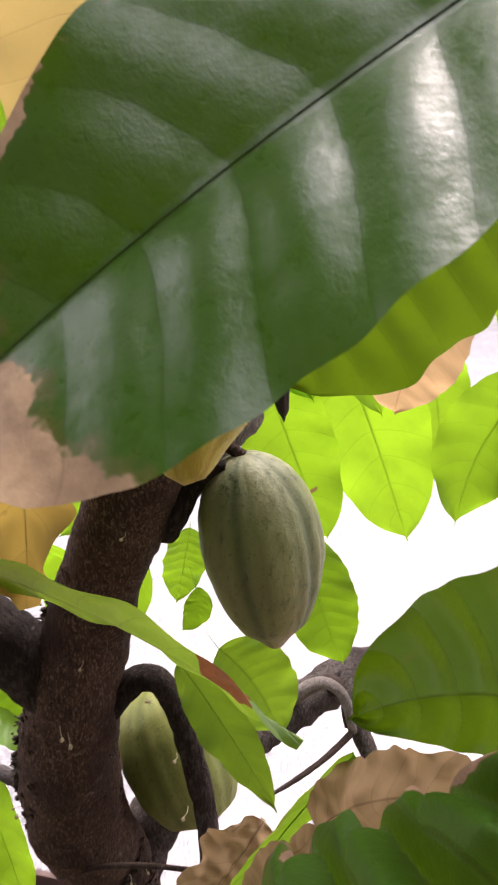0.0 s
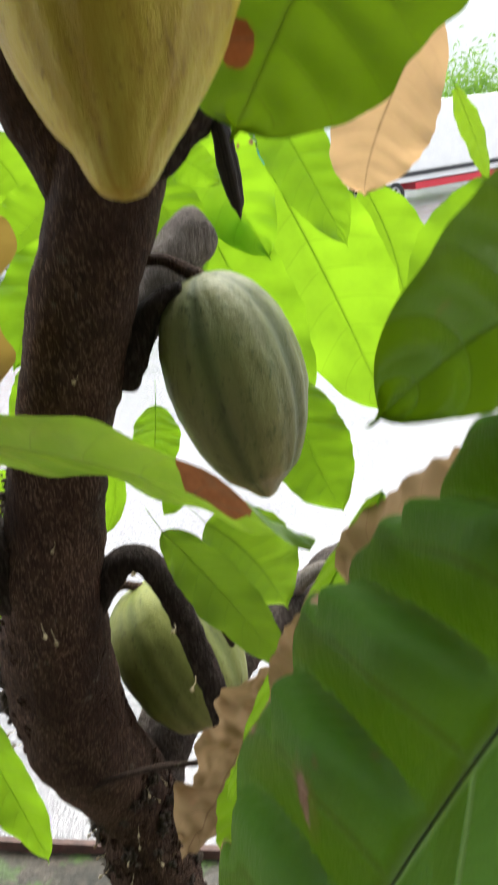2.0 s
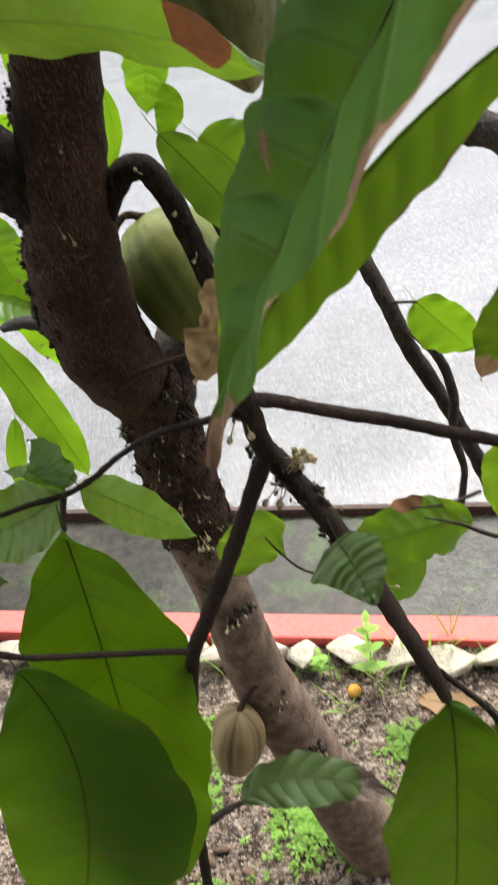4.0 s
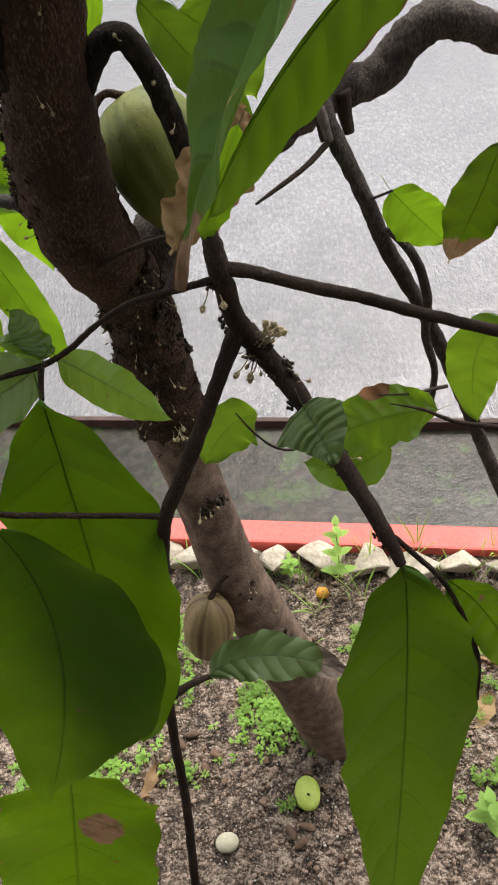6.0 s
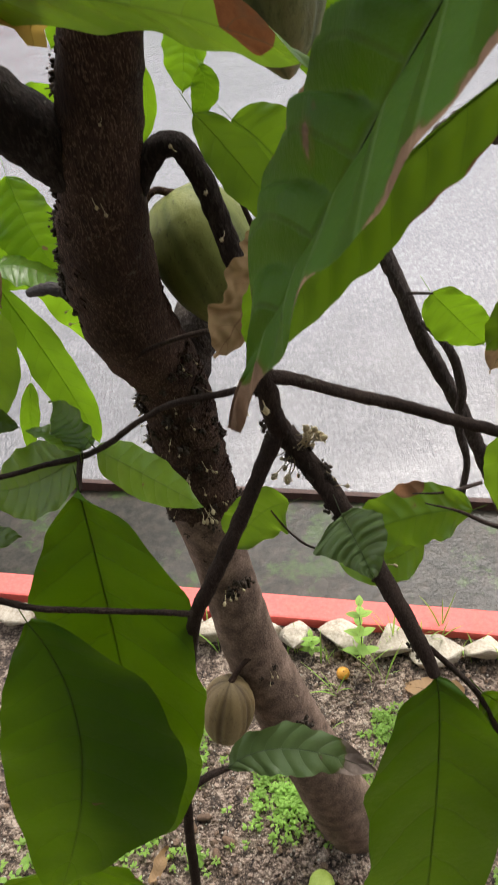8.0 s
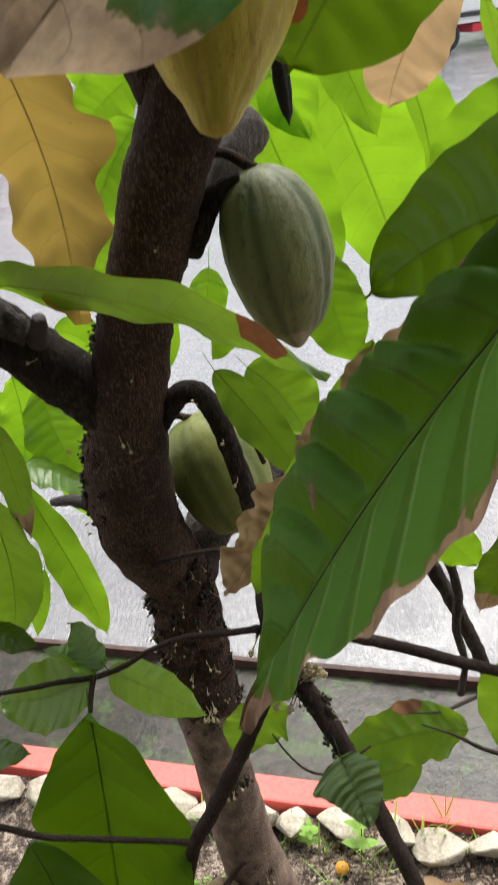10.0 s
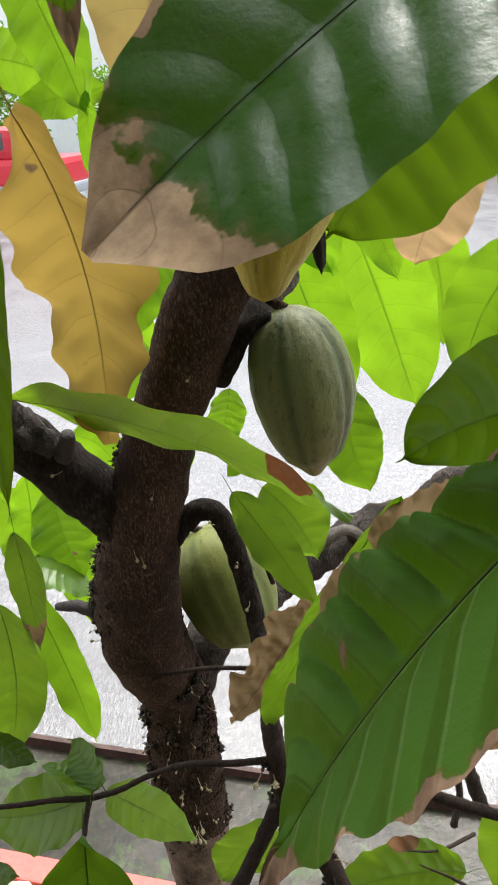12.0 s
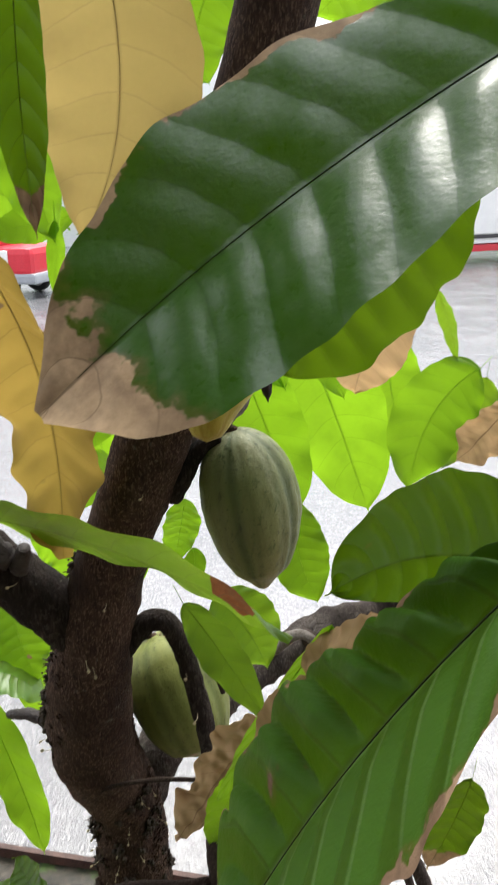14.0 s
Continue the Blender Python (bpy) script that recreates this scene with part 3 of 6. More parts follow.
TRUNK = [(0.059, 0.560, 2.335, 0.0375), (0.034, 0.565, 2.230, 0.0342), (-0.030, 0.580, 2.010, 0.0370), (-0.056, 0.586, 1.924, 0.0385), (-0.085, 0.594, 1.859, 0.0365), (-0.109, 0.608, 1.795, 0.0372), (-0.134, 0.625, 1.732, 0.0379), (-0.157, 0.640, 1.657, 0.0417), (-0.174, 0.650, 1.586, 0.0455), (-0.189, 0.665, 1.513, 0.0504), (-0.196, 0.685, 1.444, 0.0550), (-0.193, 0.700, 1.378, 0.0549), (-0.171, 0.730, 1.295, 0.0485), (-0.165, 0.745, 1.213, 0.0497), (-0.164, 0.750, 1.120, 0.0532), (-0.162, 0.755, 1.007, 0.0572), (-0.165, 0.755, 1.066, 0.0487), (-0.154, 0.740, 0.906, 0.0471), (-0.142, 0.728, 0.787, 0.0487), (-0.127, 0.715, 0.650, 0.0534), (-0.098, 0.700, 0.521, 0.0580), (-0.064, 0.690, 0.360, 0.0631), (0.014, 0.680, 0.029, 0.0757), (0.097, 0.680, -0.292, 0.0954)]
of_tree(limb("trunk", [q for q in TRUNK if q[2] > 0.93], BARK, None, sides=36, rough=0.09, freq=28.0, k=9, label="dark rough trunk that leans and bends"))
of_tree(limb("trunk_base", [q for q in TRUNK if q[2] < 1.06], LIT_BASE_BARK, None, sides=36, rough=0.05, freq=45.0, k=9, label="smoother grey-brown foot of the trunk, lit tone in its colour"))
of_tree(limb("branch", [(-0.191, 0.650, 1.609, 0.0392), (-0.223, 0.645, 1.638, 0.0359), (-0.254, 0.630, 1.678, 0.0323), (-0.285, 0.610, 1.725, 0.0297), (-0.326, 0.580, 1.779, 0.0269), (-0.373, 0.550, 1.820, 0.0243)], DEAD_BARK, None, sides=24, rough=0.12, label="thick dark side branch with a rotten hollow"))
of_tree(limb("branch", [(-0.066, 0.592, 1.905, 0.030), (-0.082, 0.588, 1.960, 0.029), (-0.104, 0.592, 2.020, 0.026), (-0.130, 0.640, 2.100, 0.021), (-0.160, 0.720, 2.200, 0.016)], BARK, None, sides=20, rough=0.12, label="dark limb of the forked trunk"))
of_tree(limb("branch_stub", [(-0.030, 0.580, 1.935, 0.020), (0.002, 0.576, 1.958, 0.017), (0.028, 0.572, 1.976, 0.013), (0.060, 0.565, 1.992, 0.010)], DEAD_BARK, None, sides=14, rough=0.3, freq=80.0, label="black knotted pod branch"))
of_tree(limb("branch_stub", [(-0.071, 0.630, 1.802, 0.0186), (-0.051, 0.650, 1.829, 0.0203), (-0.028, 0.660, 1.855, 0.0212), (-0.010, 0.670, 1.872, 0.0214), (-0.003, 0.675, 1.880, 0.0192), (-0.000, 0.677, 1.882, 0.0138)], PALE_BARK, None, sides=24, rough=0.10, freq=70.0, label="sawn grey branch stub"))
of_tree(limb("branch_stub", [(-0.078, 0.620, 1.778, 0.0154), (-0.060, 0.615, 1.809, 0.0133), (-0.041, 0.610, 1.835, 0.0084), (-0.019, 0.605, 1.845, 0.0054)], DEAD_BARK, None, sides=16, rough=0.25, label="black gnarled pod cushion"))
of_tree(limb("branch", [(-0.172, 0.665, 1.535, 0.0230), (-0.146, 0.655, 1.570, 0.0175), (-0.126, 0.648, 1.596, 0.0140), (-0.108, 0.644, 1.612, 0.0128), (-0.088, 0.641, 1.612, 0.0122), (-0.072, 0.640, 1.581, 0.0122), (-0.061, 0.640, 1.534, 0.0122), (-0.050, 0.636, 1.487, 0.0120), (-0.044, 0.628, 1.450, 0.0108), (-0.042, 0.600, 1.430, 0.0080), (-0.038, 0.520, 1.448, 0.0072), (-0.034, 0.440, 1.482, 0.0074), (-0.030, 0.405, 1.490, 0.0080)], DEAD_BARK, None, sides=16, rough=0.14, freq=70.0, k=10, label="looped black branch beside the pod"))
of_tree(limb("branch", [(-0.180, 0.770, 1.190, 0.0426), (-0.126, 0.800, 1.302, 0.0361), (-0.075, 0.840, 1.327, 0.0335), (-0.005, 0.900, 1.346, 0.0312), (0.072, 0.960, 1.361, 0.0306), (0.149, 1.020, 1.370, 0.0308), (0.236, 1.050, 1.375, 0.0294), (0.280, 1.060, 1.416, 0.0288), (0.330, 1.060, 1.435, 0.0276), (0.401, 1.060, 1.408, 0.0263), (0.506, 1.050, 1.350, 0.0252)], GREY_BARK, None, sides=18, rough=0.18, freq=45.0, k=12, label="grey-brown branch that arches away"))
of_tree(limb("twig", [(0.102, 0.970, 1.381, 0.0158), (0.124, 0.940, 1.386, 0.0118), (0.132, 0.920, 1.346, 0.0090)], TWIG, None, sides=10, rough=0.2))
of_tree(limb("branch", [(0.135, 0.980, 1.393, 0.0173), (0.135, 0.920, 1.373, 0.0133), (0.170, 0.880, 1.292, 0.0124), (0.208, 0.860, 1.188, 0.0130), (0.262, 0.850, 1.072, 0.0124), (0.311, 0.850, 0.948, 0.0123), (0.369, 0.850, 0.782, 0.0128), (0.446, 0.850, 0.565, 0.0141), (0.626, 0.850, 0.083, 0.0156)], GREY_BARK, None, sides=12, rough=0.2, freq=70.0, k=12, label="thin grey branch that droops towards the kerb"))
of_tree(limb("branch_stub", [(0.050, 0.930, 1.385, 0.0115), (0.089, 0.915, 1.421, 0.0090), (0.118, 0.900, 1.411, 0.0076), (0.133, 0.895, 1.357, 0.0062)], PALE_BARK, None, sides=12, rough=0.2, label="pale broken twig"))
of_tree(limb("branch_stub", [(0.169, 1.000, 1.380, 0.0126), (0.172, 1.000, 1.345, 0.0111), (0.177, 1.000, 1.316, 0.0087)], TWIG, None, sides=10, rough=0.15))
of_tree(limb("twig", [(0.138, 0.900, 1.359, 0.0052), (0.096, 0.860, 1.345, 0.0040), (0.051, 0.820, 1.340, 0.0034), (0.017, 0.800, 1.332, 0.0018)], TWIG, None, sides=10, rough=0.2, freq=120.0, k=12))
of_tree(limb("twig", [(0.205, 0.850, 1.233, 0.0059), (0.240, 0.830, 1.191, 0.0076), (0.260, 0.820, 1.122, 0.0079), (0.260, 0.820, 1.044, 0.0073), (0.275, 0.810, 0.976, 0.0066), (0.271, 0.810, 0.898, 0.0059)], GREY_BARK, None, sides=8, rough=0.2))
of_tree(limb("twig", [(0.184, 0.860, 1.278, 0.0025), (0.167, 0.640, 1.410, 0.0016)], TWIG, None, sides=6))
of_tree(limb("branch", [(-0.032, 0.405, 1.533, 0.0070), (-0.030, 0.393, 1.524, 0.0086), (-0.027, 0.385, 1.501, 0.0089), (-0.024, 0.400, 1.454, 0.0095), (-0.016, 0.415, 1.414, 0.0106)], TWIG, None, sides=14, rough=0.17, freq=95.0, k=14, label="thin forked branch"))
of_tree(limb("branch", [(-0.021, 0.410, 1.433, 0.0088), (-0.048, 0.380, 1.395, 0.0073), (-0.076, 0.355, 1.351, 0.0075), (-0.105, 0.335, 1.306, 0.0074), (-0.128, 0.340, 1.251, 0.0072), (-0.159, 0.365, 1.105, 0.0067), (-0.194, 0.375, 0.933, 0.0069), (-0.230, 0.375, 0.691, 0.0075), (-0.268, 0.375, 0.379, 0.0084), (-0.368, 0.375, -0.298, 0.0105)], TWIG, None, sides=14, rough=0.17, freq=95.0, k=14, label="thin branch that hangs towards the soil"))
DROOPING = [(-0.017, 0.415, 1.422, 0.0110), (0.001, 0.400, 1.397, 0.0106), (0.023, 0.370, 1.373, 0.0095), (0.048, 0.340, 1.326, 0.0091), (0.072, 0.300, 1.289, 0.0085), (0.089, 0.275, 1.256, 0.0070), (0.096, 0.264, 1.236, 0.0054)]
of_tree(limb("branch", DROOPING, TWIG, None, sides=14, rough=0.18, freq=70.0, label="dark branch that ends at a hanging leaf"))
of_tree(limb("branch", [(-0.028, 0.385, 1.511, 0.0070), (0.001, 0.390, 1.497, 0.0057), (0.043, 0.395, 1.473, 0.0056), (0.088, 0.400, 1.450, 0.0058), (0.147, 0.410, 1.413, 0.0058), (0.228, 0.420, 1.368, 0.0060), (0.309, 0.430, 1.329, 0.0069)], TWIG, None, sides=14, rough=0.17, freq=95.0, k=14, label="thin branch that runs across"))
of_tree(limb("twig", [(-0.032, 0.385, 1.501, 0.0035), (-0.067, 0.390, 1.493, 0.0031), (-0.110, 0.405, 1.477, 0.0030), (-0.147, 0.420, 1.450, 0.0029), (-0.184, 0.430, 1.419, 0.0030), (-0.218, 0.440, 1.398, 0.0031), (-0.260, 0.450, 1.384, 0.0029), (-0.310, 0.460, 1.366, 0.0029), (-0.406, 0.470, 1.346, 0.0030)], TWIG, None, sides=10, rough=0.2, freq=120.0, k=12))
of_tree(limb("twig", [(-0.218, 0.440, 1.398, 0.0033), (-0.220, 0.425, 1.388, 0.0031), (-0.220, 0.410, 1.380, 0.0028)], TWIG, None, sides=10, rough=0.2, freq=120.0, k=12))
of_tree(limb("twig", [(-0.368, 0.290, 1.414, 0.0033), (-0.322, 0.295, 1.388, 0.0032), (-0.282, 0.300, 1.364, 0.0033), (-0.251, 0.300, 1.347, 0.0031), (-0.202, 0.310, 1.322, 0.0029), (-0.149, 0.320, 1.297, 0.0030), (-0.124, 0.323, 1.286, 0.0033)], TWIG, None, sides=10, rough=0.2, freq=120.0, k=12))
of_tree(limb("twig", [(0.094, 0.280, 1.257, 0.0027), (0.116, 0.280, 1.220, 0.0028), (0.143, 0.280, 1.172, 0.0029), (0.167, 0.280, 1.103, 0.0034), (0.193, 0.280, 0.995, 0.0037), (0.200, 0.280, 0.889, 0.0033)], TWIG, None, sides=10, rough=0.2, freq=120.0, k=12))
of_tree(limb("twig", [(-0.214, 0.372, 0.819, 0.0074), (-0.183, 0.390, 0.819, 0.0058), (-0.153, 0.420, 0.783, 0.0043)], TWIG, None, sides=10, rough=0.2, freq=120.0, k=12))
of_tree(limb("twig", [(-0.040, 0.420, 1.315, 0.0007), (-0.026, 0.408, 1.298, 0.0013), (-0.008, 0.400, 1.280, 0.0015), (0.013, 0.402, 1.268, 0.0016), (0.040, 0.420, 1.262, 0.0016), (0.066, 0.440, 1.258, 0.0012)], TWIG, None, sides=6, rough=0.15))
of_tree(limb("twig", [(0.121, 0.500, 1.234, 0.0008), (0.166, 0.520, 1.209, 0.0020), (0.232, 0.600, 1.136, 0.0030)], TWIG, None, sides=6, rough=0.15))
of_tree(limb("twig", [(0.131, 0.480, 1.237, 0.0008), (0.165, 0.462, 1.237, 0.0018), (0.202, 0.450, 1.221, 0.0026), (0.255, 0.450, 1.201, 0.0034)], TWIG, None, sides=10, rough=0.2, freq=120.0, k=12))
of_tree(limb("twig", [(-0.208, 0.655, 1.352, 0.0029), (-0.162, 0.640, 1.382, 0.0032), (-0.110, 0.620, 1.407, 0.0031), (-0.058, 0.600, 1.423, 0.0030)], TWIG, None, sides=6, rough=0.1))
of_tree(limb("twig", [(-0.247, 0.700, 1.425, 0.0111), (-0.270, 0.710, 1.436, 0.0089), (-0.295, 0.720, 1.432, 0.0075), (-0.314, 0.730, 1.424, 0.0053)], RAW_WOOD, None, sides=10, rough=0.3, freq=90.0, label="dead black twig stub"))
of_tree(limb("branch_stub", [(-0.239, 0.600, 1.706, 0.0101), (-0.231, 0.590, 1.727, 0.0081), (-0.227, 0.585, 1.738, 0.0069)], RAW_WOOD, None, sides=10, rough=0.2, label="dead black stub"))
of_tree(limb("twig", [(-0.039, 0.620, 1.583, 0.0025), (-0.033, 0.630, 1.548, 0.0026), (-0.025, 0.640, 1.515, 0.0030)], TWIG, None, sides=6))
of_tree(limb("branch_stub", [(-0.300, 0.600, 1.749, 0.0203), (-0.281, 0.600, 1.739, 0.0216), (-0.262, 0.600, 1.727, 0.0176), (-0.245, 0.600, 1.716, 0.0089)], RAW_WOOD, None, sides=20, rough=0.5, freq=70.0, label="black rotten wood on the broken branch"))


def leaf(kind, base, mid, tip, side, width, seed=0, fold=0.10, wave=0.8, pucker=1.0, dry_tip=-0.5, dry_edge=0.0, dry_side=0.0, patch=None, patch_size=0.2, patch_short=1.0, left=None, blunt=0.62, ragged=0.7, drip=0.16, fine=1, crumple=0.0, rust=0.0, waist=None, lobe=0.0, left_blunt=None, left_waist=None, outline=None, veins=9, fade=False, crease=1.25, phase=0.015, scallop=0.0, stalked=True, label=""):
    """A cacao leaf: blade bent from base through mid to tip, spread along side, with its midrib and stalk.
    outline: half widths at even steps from base to tip, of the other side and of the named side."""
    rnd = random.Random(seed)
    b, m, t = Vector(base), Vector(mid), Vector(tip)
    sd = Vector(side).normalized()
    ctrl = 2 * m - 0.5 * (b + t)
    nu, nv = 44 * fine, 9 * fine
    bm = bmesh.new()
    uvl = bm.loops.layers.uv.new("blade")
    grid, rib = [], []
    ph = [rnd.uniform(0, 6.28) for _ in range(4)]
    for i in range(nu + 1):
        u = i / nu
        p = b * (1 - u) ** 2 + ctrl * 2 * u * (1 - u) + t * u * u
        d = ((ctrl - b) * (1 - u) + (t - ctrl) * u).normalized()
        s = (sd - d * sd.dot(d)).normalized()
        nrm = s.cross(d)
        other = -s
        ratio = 1.0
        if left:
            lv = Vector(left[:3])
            other = (lv - d * lv.dot(d)).normalized()
            ratio = left[3] / (0.5 * width)
        # obovate outline with a drawn-out tip
        end = 0.965 if drip else 1.0
        body = math.sin(math.pi * min(1.0, u / end) ** 0.92) ** (waist if waist and u < 0.5 else blunt) if u < end - 1e-6 else 0.002
        point = drip * max(0.0, (1 - u) / 0.12) if u > 0.88 else drip
        half = 0.5 * width * max(body, point * 0.7 if u > 0.5 else 0.0)
        slim = 1.0
        if left_blunt and 0.5 < u < end - 1e-6:
            slim = math.sin(math.pi * (u / end) ** 0.92) ** (left_blunt - blunt)
        if left_waist and 0.0 < u < 0.5:
            slim = math.sin(math.pi * (u / end) ** 0.92) ** (left_waist - (waist or blunt))
        if u < 0.02:
            half = min(half, 0.5 * width * 0.05)
        if outline:
            share = [np.interp(u, np.linspace(0, 1, len(o)), o) for o in outline]
        row = []
        rib.append((p - nrm * 0.0004, u))
        for j in range(-nv, nv + 1):
            v = j / nv
            edge = 1 + ragged * (0.035 * math.sin(23 * u + ph[0] + 2 * (v > 0)) + 0.02 * math.sin(61 * u + ph[1]) + 0.05 * noise.noise(Vector((u * 9, v * 2, seed)))) * abs(v)
            if lobe and v < 0:
                notch = 1 - math.sin(math.pi * ((veins * (u - 0.11 + phase)) % 1.0))
                edge -= lobe * notch ** 2 * abs(v) ** 2
            if outline:
                half, ratio, slim = share[1 if v >= 0 else 0], 1.0, 1.0
            lift = -fold * abs(v) * half * 2 * (1 - 0.4 * abs(v))
            lift += wave * 0.10 * width * 0.5 * math.sin(11 * u + ph[2] + (1.7 if v > 0 else 0)) * v * v
            lift += wave * 0.04 * width * math.sin(27 * u + ph[3] + (2.1 if v > 0 else 0)) * abs(v) ** 3
            x = (veins * (u - 0.11 * abs(v) ** 1.4 + phase)) % 1.0
            lift += pucker * 0.0011 * ((1.25 - 1.2 * u) * (0.22 if v < 0 else 1.0) if fade else 1.0) * math.sin(math.pi * x) ** crease * (1 - abs(v) ** 3) * min(1.0, abs(v) / 0.3)
            if scallop and v < 0:
                # each pillow overhangs the one nearer the base
                lift -= scallop * max(0.0, min(1.0, (0.82 - u) / 0.3)) * min(1.0, x / 0.16) ** 0.5 * (1 - x) ** 0.8 * min(1.0, abs(v) / 0.25) * (1 - 0.8 * abs(v) ** 5)
            if crumple:
                q = p + s * (v * half)
                lift += crumple * (noise.noise(q * 45 + Vector((seed, 0, 0))) + 0.5 * noise.noise(q * 110))
            across = s * (v * half * edge) if v >= 0 else other * (-v * half * ratio * slim * edge)
            row.append((bm.verts.new(p + across + nrm * lift), u, v))
        grid.append(row)
    for i in range(nu):
        for j in range(2 * nv):
            q = (grid[i][j], grid[i + 1][j], grid[i + 1][j + 1], grid[i][j + 1])
            f = bm.faces.new([c[0] for c in q])
            for loop, c in zip(f.loops, q):
                loop[uvl].uv = (c[1], c[2])
    smooth_faces(bm)
    blade = of_tree(part("leaf", bm, LEAVES[kind], None, label))
    blade["dry_tip"], blade["dry_edge"], blade["dry_side"] = dry_tip, dry_edge, dry_side
    blade["patch_u"], blade["patch_v"] = patch or (9.0, 9.0)
    blade["rust"] = rust
    blade["patch_k"] = patch_short * (t - b).length / (0.5 * width)
    blade["patch_size"] = patch_size if patch else 0.0
    length = (t - b).length
    r0 = min(0.0005, max(0.00022, length * 0.0017))
    rb = tube(bmesh.new(), [(*p, r0 * (1.25 - u)) for p, u in rib[::5 * fine]], 2, 6)
    stalk_end = b - ((ctrl - b).normalized() * 0.018) + Vector((0, 0.004, 0.006))
    ribs = part("midrib", rb, RIB[kind], blade)
    ribs.matrix_parent_inverse = Matrix()
    if not stalked:
        return blade
    st = tube(bmesh.new(), [(*stalk_end, r0 * 1.2), (*(b * 0.5 + stalk_end * 0.5), r0 * 1.35), (*b, r0 * 1.5)], 3, 6)
    stalk = part("leaf_stalk", st, RIB[kind], blade)
    stalk.matrix_parent_inverse = Matrix()
    return blade


def rib_material(name, dark, light, glow):
    m = grainy(name, [(0.3, dark), (0.7, light)], 80, 0.5)
    n, l = m.node_tree.nodes, m.node_tree.links
    tr, mx = n.new("ShaderNodeBsdfTranslucent"), n.new("ShaderNodeMixShader")
    tr.inputs["Color"].default_value = (*glow, 1)
    mx.inputs[0].default_value = 0.5
    l.new(n["Principled BSDF"].outputs[0], mx.inputs[1])
    l.new(tr.outputs[0], mx.inputs[2])
    l.new(mx.outputs[0], n["Material Output"].inputs["Surface"])
    return m


RIB = {
    "old": rib_material("midrib_dark", (0.010, 0.022, 0.005), (0.025, 0.045, 0.012), (0.04, 0.08, 0.01)),
    "matt": rib_material("midrib_matt", (0.03, 0.06, 0.010), (0.06, 0.11, 0.02), (0.17, 0.30, 0.01)),
    "puckered": rib_material("midrib_puckered", (0.010, 0.022, 0.006), (0.025, 0.045, 0.012), (0.05, 0.09, 0.01)),
    "soft": rib_material("midrib_matt_lit", (0.030, 0.06, 0.012), (0.06, 0.10, 0.024), (0.14, 0.24, 0.01)),
    "dull": rib_material("midrib_dull", (0.035, 0.05, 0.025), (0.06, 0.085, 0.045), (0.08, 0.12, 0.02)),
    "mid": rib_material("midrib_mid", (0.05, 0.10, 0.018), (0.09, 0.16, 0.035), (0.22, 0.36, 0.03)),
    "mature": rib_material("midrib_green", (0.035, 0.06, 0.012), (0.07, 0.11, 0.025), (0.14, 0.22, 0.02)),
    "young": rib_material("midrib_young", (0.08, 0.18, 0.02), (0.14, 0.28, 0.04), (0.40, 0.70, 0.03)),
    "yellow": rib_material("midrib_yellow", (0.26, 0.20, 0.06), (0.40, 0.31, 0.10), (0.42, 0.28, 0.08)),
    "pale_yellow": rib_material("midrib_pale_yellow", (0.30, 0.23, 0.08), (0.44, 0.34, 0.13), (0.42, 0.28, 0.10)),
    "beige": rib_material("midrib_beige", (0.34, 0.22, 0.11), (0.48, 0.32, 0.16), (0.40, 0.26, 0.12)),
    "dry": rib_material("midrib_dry", (0.14, 0.08, 0.04), (0.26, 0.16, 0.09), (0.2, 0.12, 0.06)),
}

# the large leaves close to the eye
leaf("old", (0.171, 0.290, 2.176), (0.014, 0.277, 2.078), (-0.113, 0.250, 1.974), (0.487, -0.679, -0.549), 0.184, seed=1, fold=0.10, pucker=-2.6, fade=True, fine=2, wave=0.35, ragged=0.5, dry_tip=0.15, dry_edge=0.62, dry_side=-1.0, drip=0.0, left=(-0.552, 0.485, 0.678, 0.072), outline=((0.004, 0.040, 0.062, 0.071, 0.074, 0.074, 0.071, 0.065, 0.053, 0.034, 0.004), (0.004, 0.048, 0.070, 0.080, 0.086, 0.090, 0.091, 0.087, 0.080, 0.062, 0.010)), label="large glossy dark green leaf with a withered brown tip")
leaf("mature", (0.143, 0.420, 2.135), (0.081, 0.450, 2.031), (0.023, 0.490, 1.937), (0.867, 0.208, -0.453), 0.154, seed=2, wave=0.5, patch=(0.80, -0.28), patch_size=0.16, blunt=0.42, pucker=4.0, fine=2, rust=1.0, label="broad yellow-green leaf with a brown patch")
leaf("puckered", (0.131, 0.145, 1.938), (0.035, 0.172, 1.782), (-0.039, 0.150, 1.655), (-0.152, -0.988, 0.038), 0.200, seed=3, fold=0.03, wave=0.3, pucker=-4.0, crease=0.8, lobe=0.30, veins=8.6, phase=0.086, scallop=0.020, fine=3, patch=(0.57, -0.28), patch_size=0.05, patch_short=0.6, dry_tip=0.10, dry_edge=0.56, rust=0.1, ragged=1.2, left=(-0.012, 0.998, 0.058, 0.115), outline=((0.003, 0.040, 0.052, 0.060, 0.092, 0.108, 0.110, 0.104, 0.056, 0.008, 0.001), (0.003, 0.070, 0.094, 0.100, 0.100, 0.095, 0.086, 0.068, 0.049, 0.028, 0.002)), label="large puckered green leaf with dry brown edges")
leaf("matt", (0.147, 0.160, 1.912), (0.102, 0.230, 1.895), (0.050, 0.290, 1.838), (-0.043, 0.470, 0.881), 0.093, seed=4, pucker=-2.5, wave=0.5, fine=2, blunt=0.5, left=(0.261, -0.324, -0.909, 0.028), label="dark green puckered leaf")
